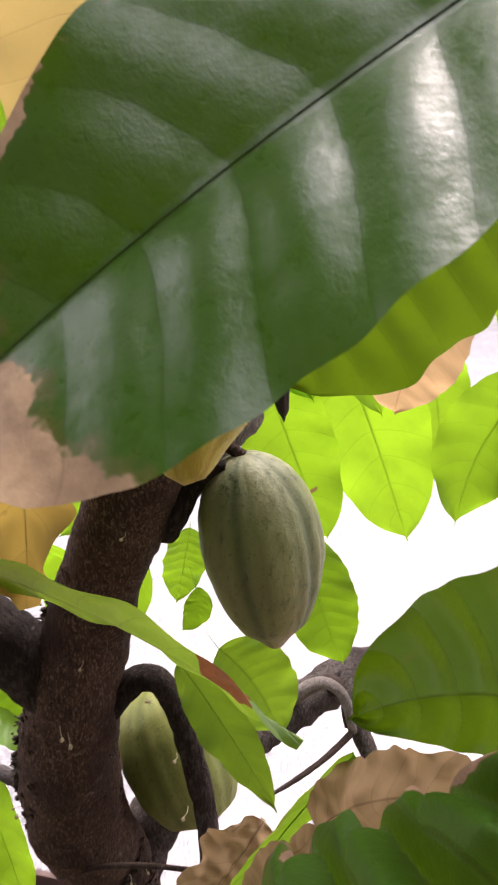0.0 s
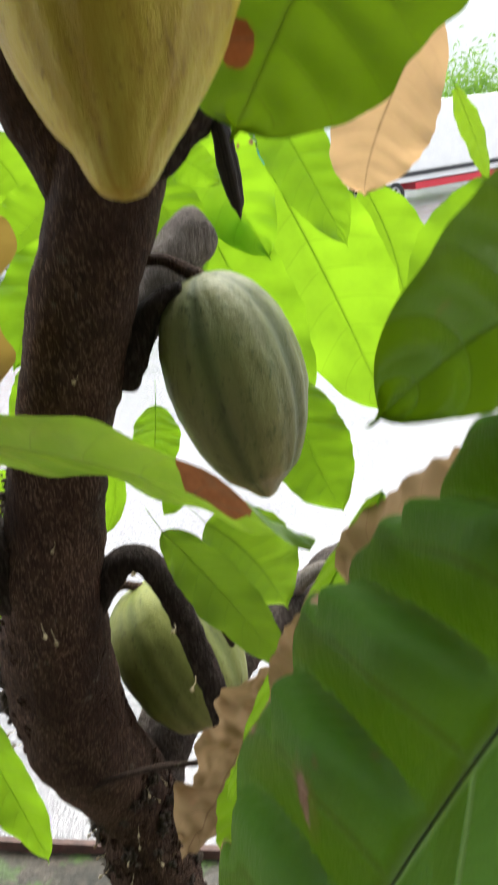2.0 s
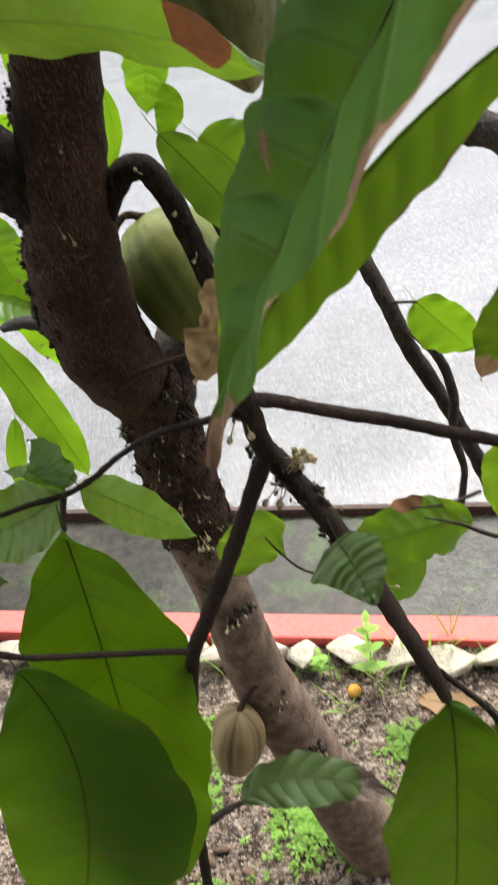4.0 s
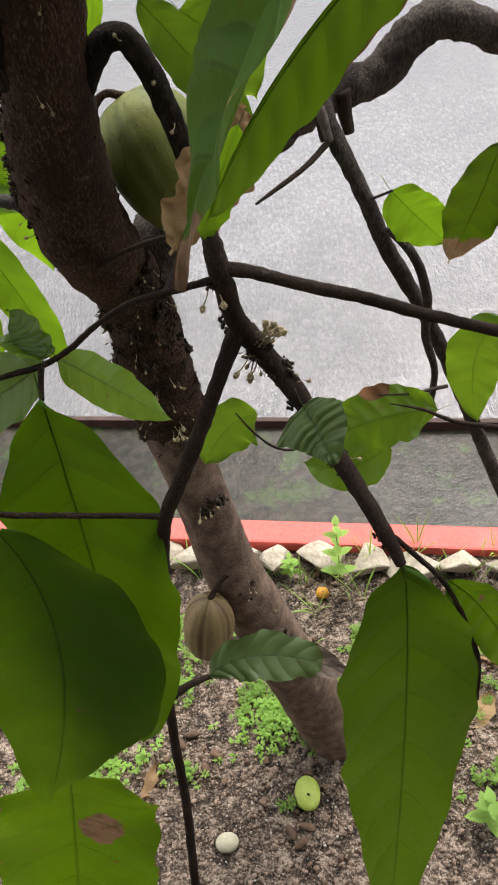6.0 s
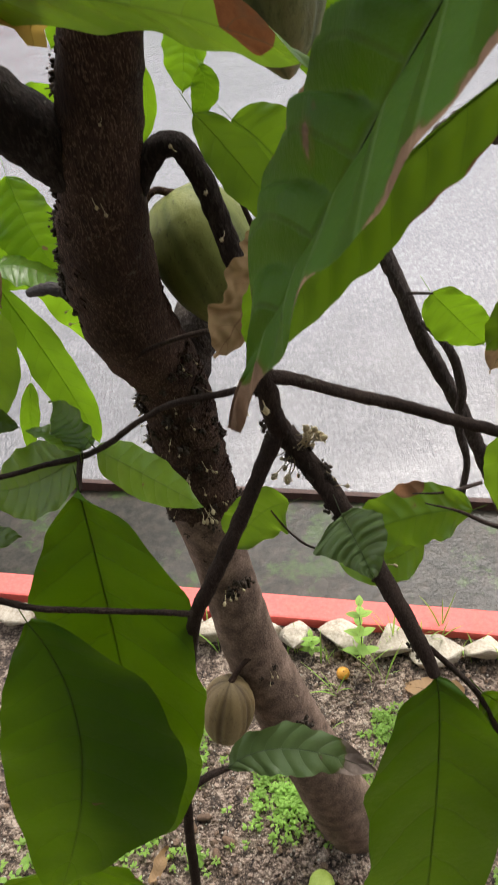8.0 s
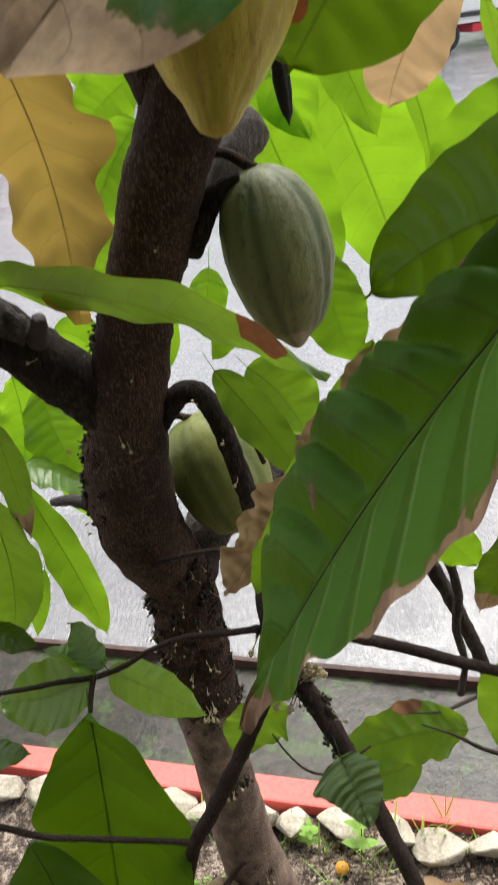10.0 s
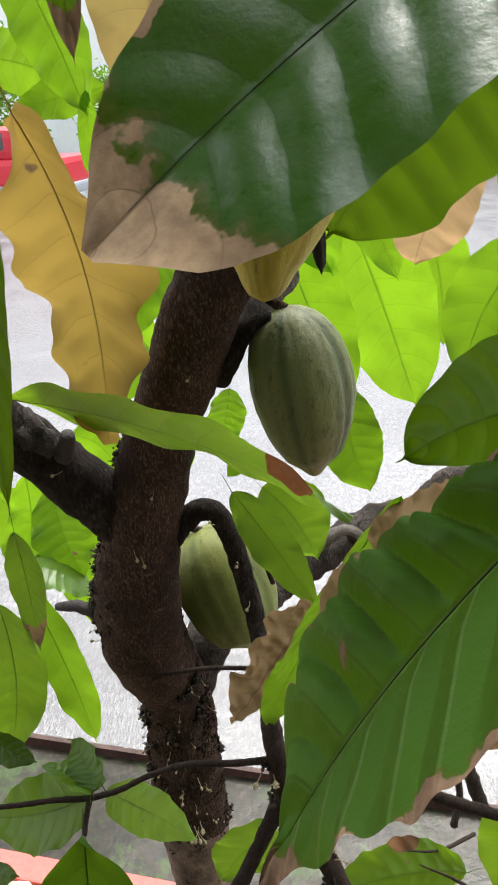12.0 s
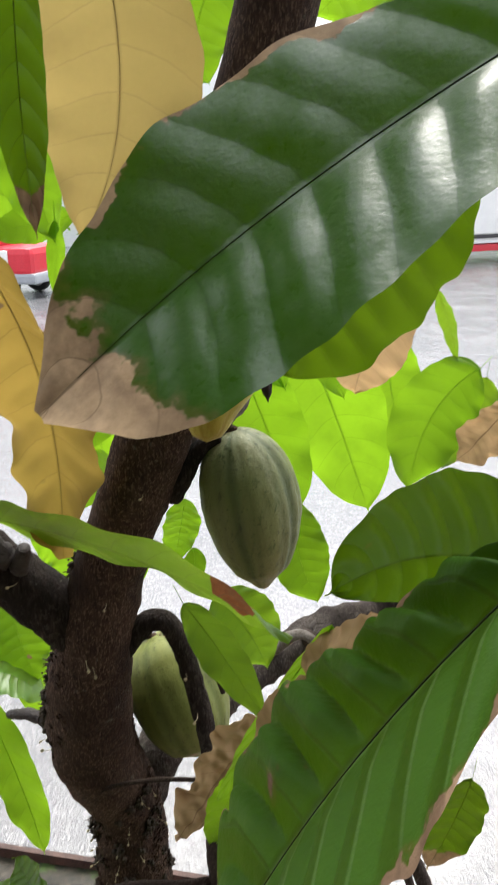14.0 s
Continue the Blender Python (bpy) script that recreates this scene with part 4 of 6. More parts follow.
leaf("matt", (-0.129, 0.360, 2.243), (-0.134, 0.360, 2.152), (-0.129, 0.350, 2.061), (1.000, 0.031, -0.001), 0.034, seed=5, dry_tip=0.12, label="dark green leaf with a dry tip")
leaf("mature", (-0.142, 0.200, 2.038), (-0.151, 0.200, 1.951), (-0.156, 0.200, 1.859), (0.997, 0.000, -0.078), 0.020, seed=6)
leaf("beige", (0.169, 0.600, 2.001), (0.130, 0.600, 1.937), (0.116, 0.600, 1.892), (0.902, 0.000, -0.432), 0.070, seed=7, blunt=0.5, label="withered beige leaf")
leaf("yellow", (-0.212, 0.500, 2.038), (-0.187, 0.575, 1.896), (-0.182, 0.560, 1.736), (0.938, -0.346, 0.026), 0.126, seed=8, wave=2.0, blunt=0.5, waist=0.8, ragged=2.4, pucker=-2.5, fine=2, label="yellowed leaf hanging beside the trunk")
leaf("pale_yellow", (-0.111, 0.530, 2.315), (-0.094, 0.530, 2.163), (-0.136, 0.530, 2.047), (0.996, 0.000, -0.094), 0.133, seed=9, label="yellowed leaf")
leaf("mid", (-0.278, 0.580, 1.778), (-0.100, 0.480, 1.774), (0.036, 0.400, 1.735), (0.223, 0.576, -0.786), 0.088, seed=10, patch=(0.81, -0.40), patch_size=1.15, patch_short=2.0, rust=0.85, pucker=-2.5, label="long green leaf with a brown patch")
leaf("mid", (-0.067, 0.620, 1.648), (-0.023, 0.600, 1.591), (0.025, 0.580, 1.516), (0.821, 0.006, 0.571), 0.051, seed=11)
leaf("mid", (-0.035, 0.700, 1.611), (0.003, 0.690, 1.573), (0.030, 0.680, 1.520), (0.811, 0.273, 0.518), 0.090, seed=12)
leaf("dry", (0.014, 0.490, 1.592), (-0.021, 0.460, 1.554), (-0.070, 0.430, 1.502), (0.756, -0.094, -0.648), 0.062, seed=13, stalked=False, wave=2.5, ragged=3.0, crumple=0.014, fine=2, blunt=0.4, label="crumpled dry brown leaf end")
# leaves behind the pods
leaf("young", (-0.003, 0.950, 1.883), (0.043, 0.950, 1.753), (0.096, 0.950, 1.617), (0.936, 0.000, 0.351), 0.117, seed=20, blunt=0.5)
leaf("young", (0.055, 0.680, 1.750), (0.067, 0.660, 1.684), (0.089, 0.650, 1.627), (0.960, -0.039, 0.277), 0.071, seed=21)
leaf("young", (0.069, 0.820, 1.985), (0.103, 0.810, 1.910), (0.137, 0.800, 1.832), (0.915, 0.042, 0.402), 0.064, seed=22, wave=0.5)
leaf("young", (0.090, 1.100, 1.911), (0.161, 1.100, 1.742), (0.230, 1.100, 1.547), (0.933, 0.000, 0.359), 0.175, seed=23, wave=0.5, ragged=0.4, blunt=0.5)
leaf("young", (0.325, 0.850, 1.860), (0.264, 0.850, 1.794), (0.236, 0.850, 1.684), (0.891, 0.000, -0.453), 0.117, seed=24)
leaf("mid", (0.341, 0.870, 1.842), (0.325, 0.880, 1.782), (0.292, 0.890, 1.702), (0.858, -0.374, -0.354), 0.063, seed=25)
leaf("mid", (0.261, 0.850, 1.963), (0.277, 0.850, 1.921), (0.293, 0.850, 1.868), (0.618, -0.757, 0.212), 0.026, seed=26)
leaf("young", (-0.072, 0.800, 1.702), (-0.079, 0.790, 1.662), (-0.088, 0.780, 1.619), (0.890, 0.372, -0.263), 0.053, seed=27)
leaf("young", (-0.031, 0.820, 1.943), (-0.004, 0.820, 1.927), (0.024, 0.820, 1.903), (-0.595, 0.000, -0.804), 0.041, seed=41)
leaf("young", (-0.143, 0.900, 1.865), (-0.184, 0.880, 1.814), (-0.222, 0.860, 1.740), (0.828, 0.086, -0.554), 0.077, seed=28)
leaf("young", (-0.181, 0.900, 1.724), (-0.200, 0.880, 1.708), (-0.239, 0.860, 1.661), (0.724, 0.037, -0.689), 0.070, seed=29)
leaf("young", (-0.149, 0.950, 1.911), (-0.189, 0.950, 1.884), (-0.240, 0.950, 1.845), (0.582, 0.000, -0.813), 0.075, seed=42)
leaf("young", (-0.150, 0.920, 1.846), (-0.181, 0.920, 1.831), (-0.232, 0.920, 1.793), (0.545, 0.000, -0.838), 0.069, seed=43)
leaf("young", (-0.323, 0.950, 2.231), (-0.271, 0.920, 2.124), (-0.234, 0.900, 2.026), (0.917, -0.001, 0.399), 0.087, seed=30)
leaf("young", (-0.415, 1.000, 2.106), (-0.330, 0.980, 2.090), (-0.274, 0.970, 2.068), (-0.257, 0.006, -0.966), 0.076, seed=31)
leaf("young", (-0.217, 0.950, 2.057), (-0.276, 0.950, 2.048), (-0.340, 0.950, 2.033), (0.192, 0.000, -0.981), 0.052, seed=32)
leaf("young", (-0.233, 0.900, 2.054), (-0.235, 0.900, 2.009), (-0.243, 0.900, 1.958), (0.995, 0.000, -0.101), 0.025, seed=33)
leaf("young", (-0.366, 0.950, 1.491), (-0.347, 0.920, 1.418), (-0.318, 0.900, 1.356), (0.937, -0.051, 0.347), 0.101, seed=34)
leaf("young", (-0.414, 0.980, 1.501), (-0.414, 0.970, 1.408), (-0.438, 0.960, 1.326), (0.990, -0.034, -0.133), 0.074, seed=35)
leaf("mid", (-0.400, 0.880, 1.393), (-0.348, 0.880, 1.380), (-0.302, 0.880, 1.336), (-0.031, -0.998, -0.053), 0.080, seed=36)
leaf("young", (-0.416, 0.900, 1.351), (-0.355, 0.860, 1.201), (-0.323, 0.840, 1.073), (0.947, -0.016, 0.320), 0.075, seed=37)
leaf("young", (-0.440, 0.950, 1.137), (-0.465, 0.950, 1.060), (-0.490, 0.950, 0.979), (0.954, 0.000, -0.301), 0.035, seed=44)
leaf("young", (-0.308, 0.900, 1.601), (-0.268, 0.900, 1.582), (-0.247, 0.900, 1.535), (-0.736, 0.000, -0.677), 0.063, seed=38)
leaf("mid", (-0.268, 0.500, 1.675), (-0.264, 0.500, 1.615), (-0.263, 0.500, 1.537), (0.999, -0.000, 0.038), 0.035, seed=39, dry_tip=0.15)
leaf("mid", (-0.297, 0.500, 1.594), (-0.294, 0.500, 1.497), (-0.316, 0.500, 1.401), (0.995, 0.000, -0.099), 0.067, seed=40, pucker=2.0)
leaf("mature", (-0.351, 0.480, 1.452), (-0.311, 0.470, 1.438), (-0.273, 0.460, 1.427), (-0.276, -0.956, -0.097), 0.037, seed=45)
leaf("mature", (-0.369, 0.400, 1.337), (-0.326, 0.400, 1.341), (-0.289, 0.400, 1.336), (-0.000, -0.998, -0.059), 0.040, seed=46)
leaf("young", (-0.035, 0.960, 1.990), (0.020, 0.950, 1.915), (0.072, 0.940, 1.810), (0.880, 0.000, 0.470), 0.105, seed=90, blunt=0.5, pucker=-2.0)
leaf("young", (-0.060, 0.860, 1.930), (-0.030, 0.855, 1.875), (-0.012, 0.850, 1.800), (0.960, 0.000, 0.260), 0.070, seed=91, pucker=-2.0)
# leaves on the low twigs
leaf("mature", (-0.214, 0.440, 1.408), (-0.223, 0.460, 1.423), (-0.239, 0.470, 1.448), (0.398, 0.835, -0.381), 0.053, seed=50)
leaf("mid", (-0.201, 0.440, 1.407), (-0.171, 0.500, 1.304), (-0.129, 0.560, 1.187), (-0.388, -0.750, -0.536), 0.053, seed=51)
leaf("mid", (-0.215, 0.440, 1.403), (-0.282, 0.460, 1.353), (-0.347, 0.480, 1.329), (0.138, -0.746, -0.652), 0.078, seed=52)
leaf("mid", (-0.215, 0.440, 1.404), (-0.237, 0.450, 1.418), (-0.269, 0.460, 1.424), (-0.214, -0.919, 0.331), 0.039, seed=53)
leaf("matt", (-0.220, 0.410, 1.383), (-0.224, 0.360, 1.173), (-0.244, 0.300, 0.832), (0.965, -0.262, 0.009), 0.201, seed=54, blunt=0.5, waist=1.0, left=(-0.999, 0.030, 0.039, 0.081))
leaf("soft", (-0.285, 0.330, 1.290), (-0.276, 0.290, 1.100), (-0.385, 0.262, 0.790), (0.985, -0.065, -0.159), 0.210, seed=55, fold=0.04, wave=0.5, outline=((0.004, 0.040, 0.060, 0.072, 0.082, 0.088, 0.088, 0.080, 0.064, 0.040, 0.004), (0.004, 0.040, 0.070, 0.090, 0.103, 0.112, 0.116, 0.108, 0.060, 0.030, 0.004)), ragged=0.5, label="broad green leaf overlapping another leaf")
leaf("matt", (-0.456, 0.420, 0.509), (-0.541, 0.380, 0.157), (-0.809, 0.300, -0.864), (0.969, -0.027, -0.247), 0.334, seed=56, patch=(0.36, 0.32), patch_size=0.26, patch_short=0.55, dry_edge=0.55, rust=0.15, ragged=1.6, label="green leaf with brown holes")
leaf("matt", (0.097, 0.264, 1.236), (0.094, 0.220, 0.986), (0.065, 0.170, 0.288), (0.999, 0.024, -0.036), 0.152, seed=57, blunt=0.6, waist=1.45, ragged=1.3, label="long green leaf hanging from a twig")
leaf("matt", (0.149, 0.280, 1.170), (0.206, 0.280, 1.069), (0.267, 0.280, 0.887), (0.923, 0.000, 0.384), 0.062, seed=58)
leaf("dull", (-0.155, 0.410, 0.800), (-0.060, 0.430, 0.800), (0.072, 0.440, 0.672), (0.151, 0.786, 0.600), 0.072, seed=59, dry_tip=0.20, wave=1.4, ragged=1.8, blunt=0.7, label="dull green leaf with a grey withered end")
leaf("dull", (0.023, 0.310, 1.415), (0.031, 0.280, 1.415), (0.040, 0.250, 1.405), (0.690, 0.077, 0.720), 0.066, seed=60, wave=0.4, ragged=0.6, pucker=-3.0, veins=7, fine=2, left=(-0.726, -0.094, -0.681, 0.037), outline=((0.020, 0.037, 0.037, 0.033, 0.029, 0.025, 0.021, 0.017, 0.012, 0.007, 0.002), (0.002, 0.010, 0.018, 0.024, 0.029, 0.033, 0.033, 0.030, 0.024, 0.014, 0.002)), label="small pleated pale green leaf")
leaf("mid", (0.193, 0.500, 1.195), (0.114, 0.500, 1.193), (0.026, 0.500, 1.155), (-0.197, 0.515, 0.834), 0.078, seed=61, patch=(0.42, 0.98), patch_size=0.42, rust=0.6, ragged=1.4, wave=1.3, pucker=-2.0)
leaf("mid", (0.139, 0.520, 1.127), (0.087, 0.520, 1.094), (0.025, 0.520, 1.118), (0.064, -0.622, -0.780), 0.064, seed=62)
leaf("mid", (-0.023, 0.600, 1.137), (-0.067, 0.600, 1.119), (-0.108, 0.600, 1.055), (0.694, -0.000, -0.720), 0.096, seed=63)
leaf("mid", (0.234, 0.440, 1.368), (0.210, 0.440, 1.317), (0.221, 0.440, 1.227), (-0.940, 0.331, 0.086), 0.060, seed=64)
leaf("young", (0.170, 0.660, 1.399), (0.202, 0.655, 1.361), (0.235, 0.650, 1.324), (0.735, -0.160, 0.659), 0.067, seed=65, blunt=0.45)
leaf("mature", (0.217, 0.450, 1.545), (0.201, 0.450, 1.492), (0.179, 0.450, 1.435), (0.945, 0.000, -0.328), 0.058, seed=66, dry_tip=0.2)
leaf("young", (-0.137, 0.850, 1.640), (-0.139, 0.850, 1.587), (-0.158, 0.850, 1.542), (0.978, 0.000, -0.208), 0.024, seed=67)
leaf("young", (-0.062, 0.750, 1.654), (-0.061, 0.750, 1.627), (-0.079, 0.750, 1.601), (0.950, 0.000, -0.313), 0.031, seed=68)
# folded half, withered margins and neighbours of the puckered leaf
leaf("mid", (0.112, 0.205, 1.792), (0.034, 0.205, 1.733), (-0.024, 0.205, 1.652), (0.682, -0.231, -0.694), 0.045, seed=70, wave=0.4, pucker=2.2, fine=2, dry_edge=0.5, rust=0.3, ragged=1.2, blunt=0.5, left=(-0.634, 0.428, 0.645, 0.002), label="folded lighter leaf with browned margins")
leaf("dry", (0.006, 0.294, 1.720), (0.023, 0.296, 1.750), (0.043, 0.298, 1.771), (0.816, 0.000, -0.578), 0.021, seed=71, stalked=False, wave=2.0, ragged=2.0, crumple=0.006, blunt=0.35, label="curled dry leaf margin")
leaf("dry", (0.040, 0.298, 1.770), (0.068, 0.285, 1.800), (0.112, 0.250, 1.833), (0.207, -0.745, -0.634), 0.042, seed=72, stalked=False, wave=2.0, ragged=2.0, crumple=0.008, fine=2, blunt=0.3, label="curled dry leaf margin")
leaf("young", (0.058, 0.312, 1.802), (0.016, 0.340, 1.712), (-0.026, 0.372, 1.600), (0.750, 0.450, -0.480), 0.022, seed=79, stalked=False, ragged=2.0, dry_edge=0.5, drip=0.0, blunt=0.3, label="yellow-green leaf margin with brown edges")
leaf("young", (0.004, 0.400, 1.618), (-0.020, 0.400, 1.570), (-0.036, 0.392, 1.530), (0.950, 0.000, -0.313), 0.034, seed=73, stalked=False, ragged=1.5, dry_edge=0.25)
leaf("dry", (0.238, 0.500, 1.907), (0.216, 0.500, 1.878), (0.192, 0.500, 1.855), (0.751, 0.000, -0.660), 0.045, seed=74, wave=2.0, rust=0.6, crumple=0.006, label="curled dry brown leaf")
leaf("young", (0.018, 0.750, 2.337), (-0.034, 0.750, 2.261), (-0.024, 0.750, 2.195), (0.958, 0.000, -0.288), 0.080, seed=75, blunt=0.5)
leaf("mid", (0.197, 0.420, 2.231), (0.128, 0.420, 2.201), (0.061, 0.400, 2.187), (-0.313, 0.028, 0.949), 0.033, seed=76, wave=0.5)
leaf("young", (0.222, 0.900, 2.412), (0.158, 0.900, 2.342), (0.104, 0.900, 2.288), (0.724, 0.000, -0.690), 0.111, seed=77)
# more leaves of the far side of the tree
leaf("young", (-0.499, 1.050, 1.434), (-0.421, 1.050, 1.342), (-0.350, 1.050, 1.246), (0.784, 0.000, 0.621), 0.158, seed=80)
leaf("young", (-0.437, 1.120, 1.360), (-0.386, 1.120, 1.249), (-0.369, 1.120, 1.079), (0.972, 0.000, 0.234), 0.118, seed=81)
leaf("mid", (-0.411, 0.950, 1.365), (-0.368, 0.950, 1.339), (-0.323, 0.950, 1.294), (-0.396, -0.775, -0.492), 0.052, seed=82)
leaf("young", (-0.332, 1.100, 1.537), (-0.311, 1.100, 1.461), (-0.322, 1.100, 1.375), (0.998, 0.000, 0.062), 0.076, seed=83)
leaf("young", (-0.242, 1.100, 1.757), (-0.228, 1.100, 1.670), (-0.232, 1.100, 1.562), (0.999, 0.000, 0.050), 0.066, seed=84)
leaf("young", (0.255, 1.300, 1.857), (0.300, 1.300, 1.732), (0.318, 1.300, 1.586), (0.974, 0.000, 0.226), 0.118, seed=85)
leaf("young", (-0.272, 1.100, 1.983), (-0.229, 1.100, 1.932), (-0.224, 1.100, 1.849), (0.943, 0.000, 0.333), 0.082, seed=86)

# unseen crown over the bed, added for shade: leaves on spreading limbs above the eye
crown_rnd = random.Random(21)
SHADE_CROWN_LIMBS = [[(-0.02, 0.57, 2.45, 0.030), (-0.25, 0.60, 2.75, 0.022), (-0.6, 0.65, 2.98, 0.014), (-0.95, 0.7, 3.1, 0.008)],
               [(-0.01, 0.57, 2.50, 0.030), (0.22, 0.62, 2.80, 0.022), (0.55, 0.72, 3.0, 0.014), (0.95, 0.80, 3.12, 0.008)],
               [(-0.005, 0.57, 2.55, 0.028), (0.02, 0.75, 2.9, 0.020), (0.08, 1.0, 3.08, 0.012), (0.1, 1.3, 3.2, 0.008)]]
for pts in SHADE_CROWN_LIMBS:
    of_tree(limb("branch", pts, BARK, None, 10, 0.1, 40.0, 6, "unseen upper limb of the crown, added for shade"))
# unseen low limbs, added to darken what the big glossy leaf mirrors
LOW_SHADE_LIMB = [(-0.02, 0.57, 2.42, 0.028), (-0.40, 0.36, 2.66, 0.020), (-0.80, 0.16, 2.60, 0.014), (-1.15, 0.00, 2.40, 0.008)]
of_tree(limb("branch", LOW_SHADE_LIMB, BARK, None, 10, 0.1, 40.0, 6, "unseen upper limb of the crown, added for shade"))
SPREADING_SHADE_LIMB = [(-0.40, 0.36, 2.66, 0.018), (-0.60, 0.06, 2.76, 0.015), (-0.86, -0.22, 2.66, 0.011), (-1.08, -0.45, 2.46, 0.007)]
of_tree(limb("branch", SPREADING_SHADE_LIMB, BARK, None, 10, 0.1, 40.0, 6, "unseen upper limb of the crown, added for shade"))
for i in range(260):
    q = Vector(catmull((LOW_SHADE_LIMB, SPREADING_SHADE_LIMB)[i % 2], 8)[crown_rnd.randint(7, 24)][:3])
    a = crown_rnd.uniform(0, 6.28)
    out = Vector((math.cos(a), math.sin(a), crown_rnd.uniform(-0.3, 0.4)))
    b0 = q + out * 0.05
    tip0 = b0 + out * crown_rnd.uniform(0.24, 0.36)
    b0.z, tip0.z = [max(p.z, 2.58 if p.x > -0.55 else 2.15) for p in (b0, tip0)]
    if max(b0.x, tip0.x) > -0.22:
        continue
    leaf("old", b0, (b0 + tip0) / 2 + Vector((0, 0, 0.03)), tip0, Vector((-math.sin(a), math.cos(a), 0.2)), crown_rnd.uniform(0.10, 0.14), seed=500 + i)
for i in range(SHADE_CROWN):
    line = catmull(crown_rnd.choice(SHADE_CROWN_LIMBS), 8)
    q = Vector(line[crown_rnd.randint(4, len(line) - 1)][:3])
    a = crown_rnd.uniform(0, 6.28)
    out = Vector((math.cos(a), math.sin(a), crown_rnd.uniform(-0.35, 0.15)))
    b0 = q + out * 0.04
    tip0 = b0 + out * crown_rnd.uniform(0.22, 0.34)
    tip0.z = max(tip0.z, 2.62)
    b0.z = max(b0.z, 2.66)
    if min(b0.y, tip0.y) < 0.48 or (abs(q.x) < 0.3 and q.y < 0.8):
        continue
    mid0 = (b0 + tip0) / 2 + Vector((0, 0, 0.03))
    leaf("old", b0, mid0, tip0, Vector((-math.sin(a), math.cos(a), 0.2)), crown_rnd.uniform(0.09, 0.13), seed=200 + i)



# ---------------------------------------------------------------- the pods
def pod(top, tip, width, mat, label, stalk_to, ribs=5, depth=0.05, beak=0.16, turn=0.0, bow=0.0, seed=0, neck=0.10, taper=0.55, round_top=0.56):
    """A cacao pod: furrowed spindle with a blunt beak, hung on a woody stalk."""
    a, b = Vector(top), Vector(tip)
    axis = b - a
    length = axis.length
    d = axis.normalized()
    x = d.orthogonal().normalized()
    x = (Vector((1, 0, 0)) - d * d.x).normalized()
    y = d.cross(x)
    obj = thing("cacao_pod", label, "cacao pod", "pods on the tree", a)
    bm = bmesh.new()
    uvl = bm.loops.layers.uv.new("rind")
    nu, nv = 48, 80
    rings = []
    for i in range(nu + 1):
        u = i / nu
        prof = (max(0.0, 1 - abs(2 * u ** 0.90 - 1) ** 2.3)) ** round_top * (1 - taper * max(0.0, u - 0.42) ** 1.5)
        if u > 0.86:
            k = (u - 0.86) / 0.14
            prof = prof * (1 - k) + (beak * (1 - k ** 2.5) ** 0.5 + 0.02 * (1 - k)) * k if k < 1 else 0.0
        if u < 0.06:
            prof = max(prof, neck * (u / 0.06) ** 0.4)
        ring = []
        for j in range(nv):
            ang = 2 * math.pi * j / nv + turn
            c1 = math.cos(ribs * ang)
            c2 = math.cos(2 * ribs * ang)
            groove = max(0.0, -c1) ** 3 + 0.45 * max(0.0, -c2) ** 2
            w = 1 - depth * groove * (0.5 + 0.5 * math.sin(math.pi * u))
            pt = d * (u * length) + x * (math.cos(ang) * prof * width / 2 * w) + y * (math.sin(ang) * prof * width / 2 * w)
            pt += x * (bow * math.sin(math.pi * u))
            wart = noise.noise((pt + a) * 55) * 0.0011 + noise.noise((pt + a) * 140) * 0.0005
            rad = (pt - d * pt.dot(d))
            if rad.length > 1e-5:
                pt += rad.normalized() * wart * min(1, prof * 3)
            ring.append((bm.verts.new(pt), u, min(1.0, groove)))
        rings.append(ring)
    for p, q in zip(rings, rings[1:]):
        for j in range(nv):
            k = (j + 1) % nv
            cs = (p[j], p[k], q[k], q[j])
            f = bm.faces.new([c[0] for c in cs])
            for loop, c in zip(f.loops, cs):
                loop[uvl].uv = (c[1], c[2])
    bmesh.ops.remove_doubles(bm, verts=bm.verts, dist=1e-6)
    smooth_faces(bm)
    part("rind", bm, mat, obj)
    s = Vector(stalk_to) - a
    mid = s * 0.5 + Vector((0, 0, 0.008))
    bm = tube(bmesh.new(), [(*s, 0.0065), (*mid, 0.0045), (*(d * 0.004), 0.006)], 5, 10, 0.15, 90)
    part("stalk", bm, BARK, obj, "short woody stalk")
    return obj


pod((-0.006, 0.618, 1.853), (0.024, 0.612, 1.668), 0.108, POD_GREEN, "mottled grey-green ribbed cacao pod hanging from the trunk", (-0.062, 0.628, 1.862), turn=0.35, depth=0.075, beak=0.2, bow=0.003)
pod((-0.014, 0.455, 2.115), (-0.027, 0.368, 1.919), 0.122, POD_YELLOW, "large ripening yellow cacao pod with a blunt point", (0.002, 0.530, 2.125), turn=0.1, depth=0.05, beak=0.30, taper=1.15)
pod((-0.121, 0.780, 1.510), (-0.053, 0.735, 1.344), 0.134, POD_PALE, "pale green cacao pod half hidden behind the looped branch", (-0.158, 0.768, 1.505), turn=0.7, depth=0.055, taper=0.3, round_top=0.45)
pod((-0.166, 0.640, 0.660), (-0.200, 0.610, 0.500), 0.098, POD_TAN, "small tan cacao pod low on the trunk", (-0.115, 0.680, 0.680), turn=0.2, depth=0.12)
pod((0.020, 0.575, 1.957), (0.028, 0.588, 1.888), 0.0155, POD_BLACK, "shrivelled black young pod", (0.018, 0.572, 1.974), turn=0.2, depth=0.2)

# ---------------------------------------------------------------- flower cushions, flowers and flakes on the bark
bits = random.Random(5)
SPINE = catmull(TRUNK, 12)


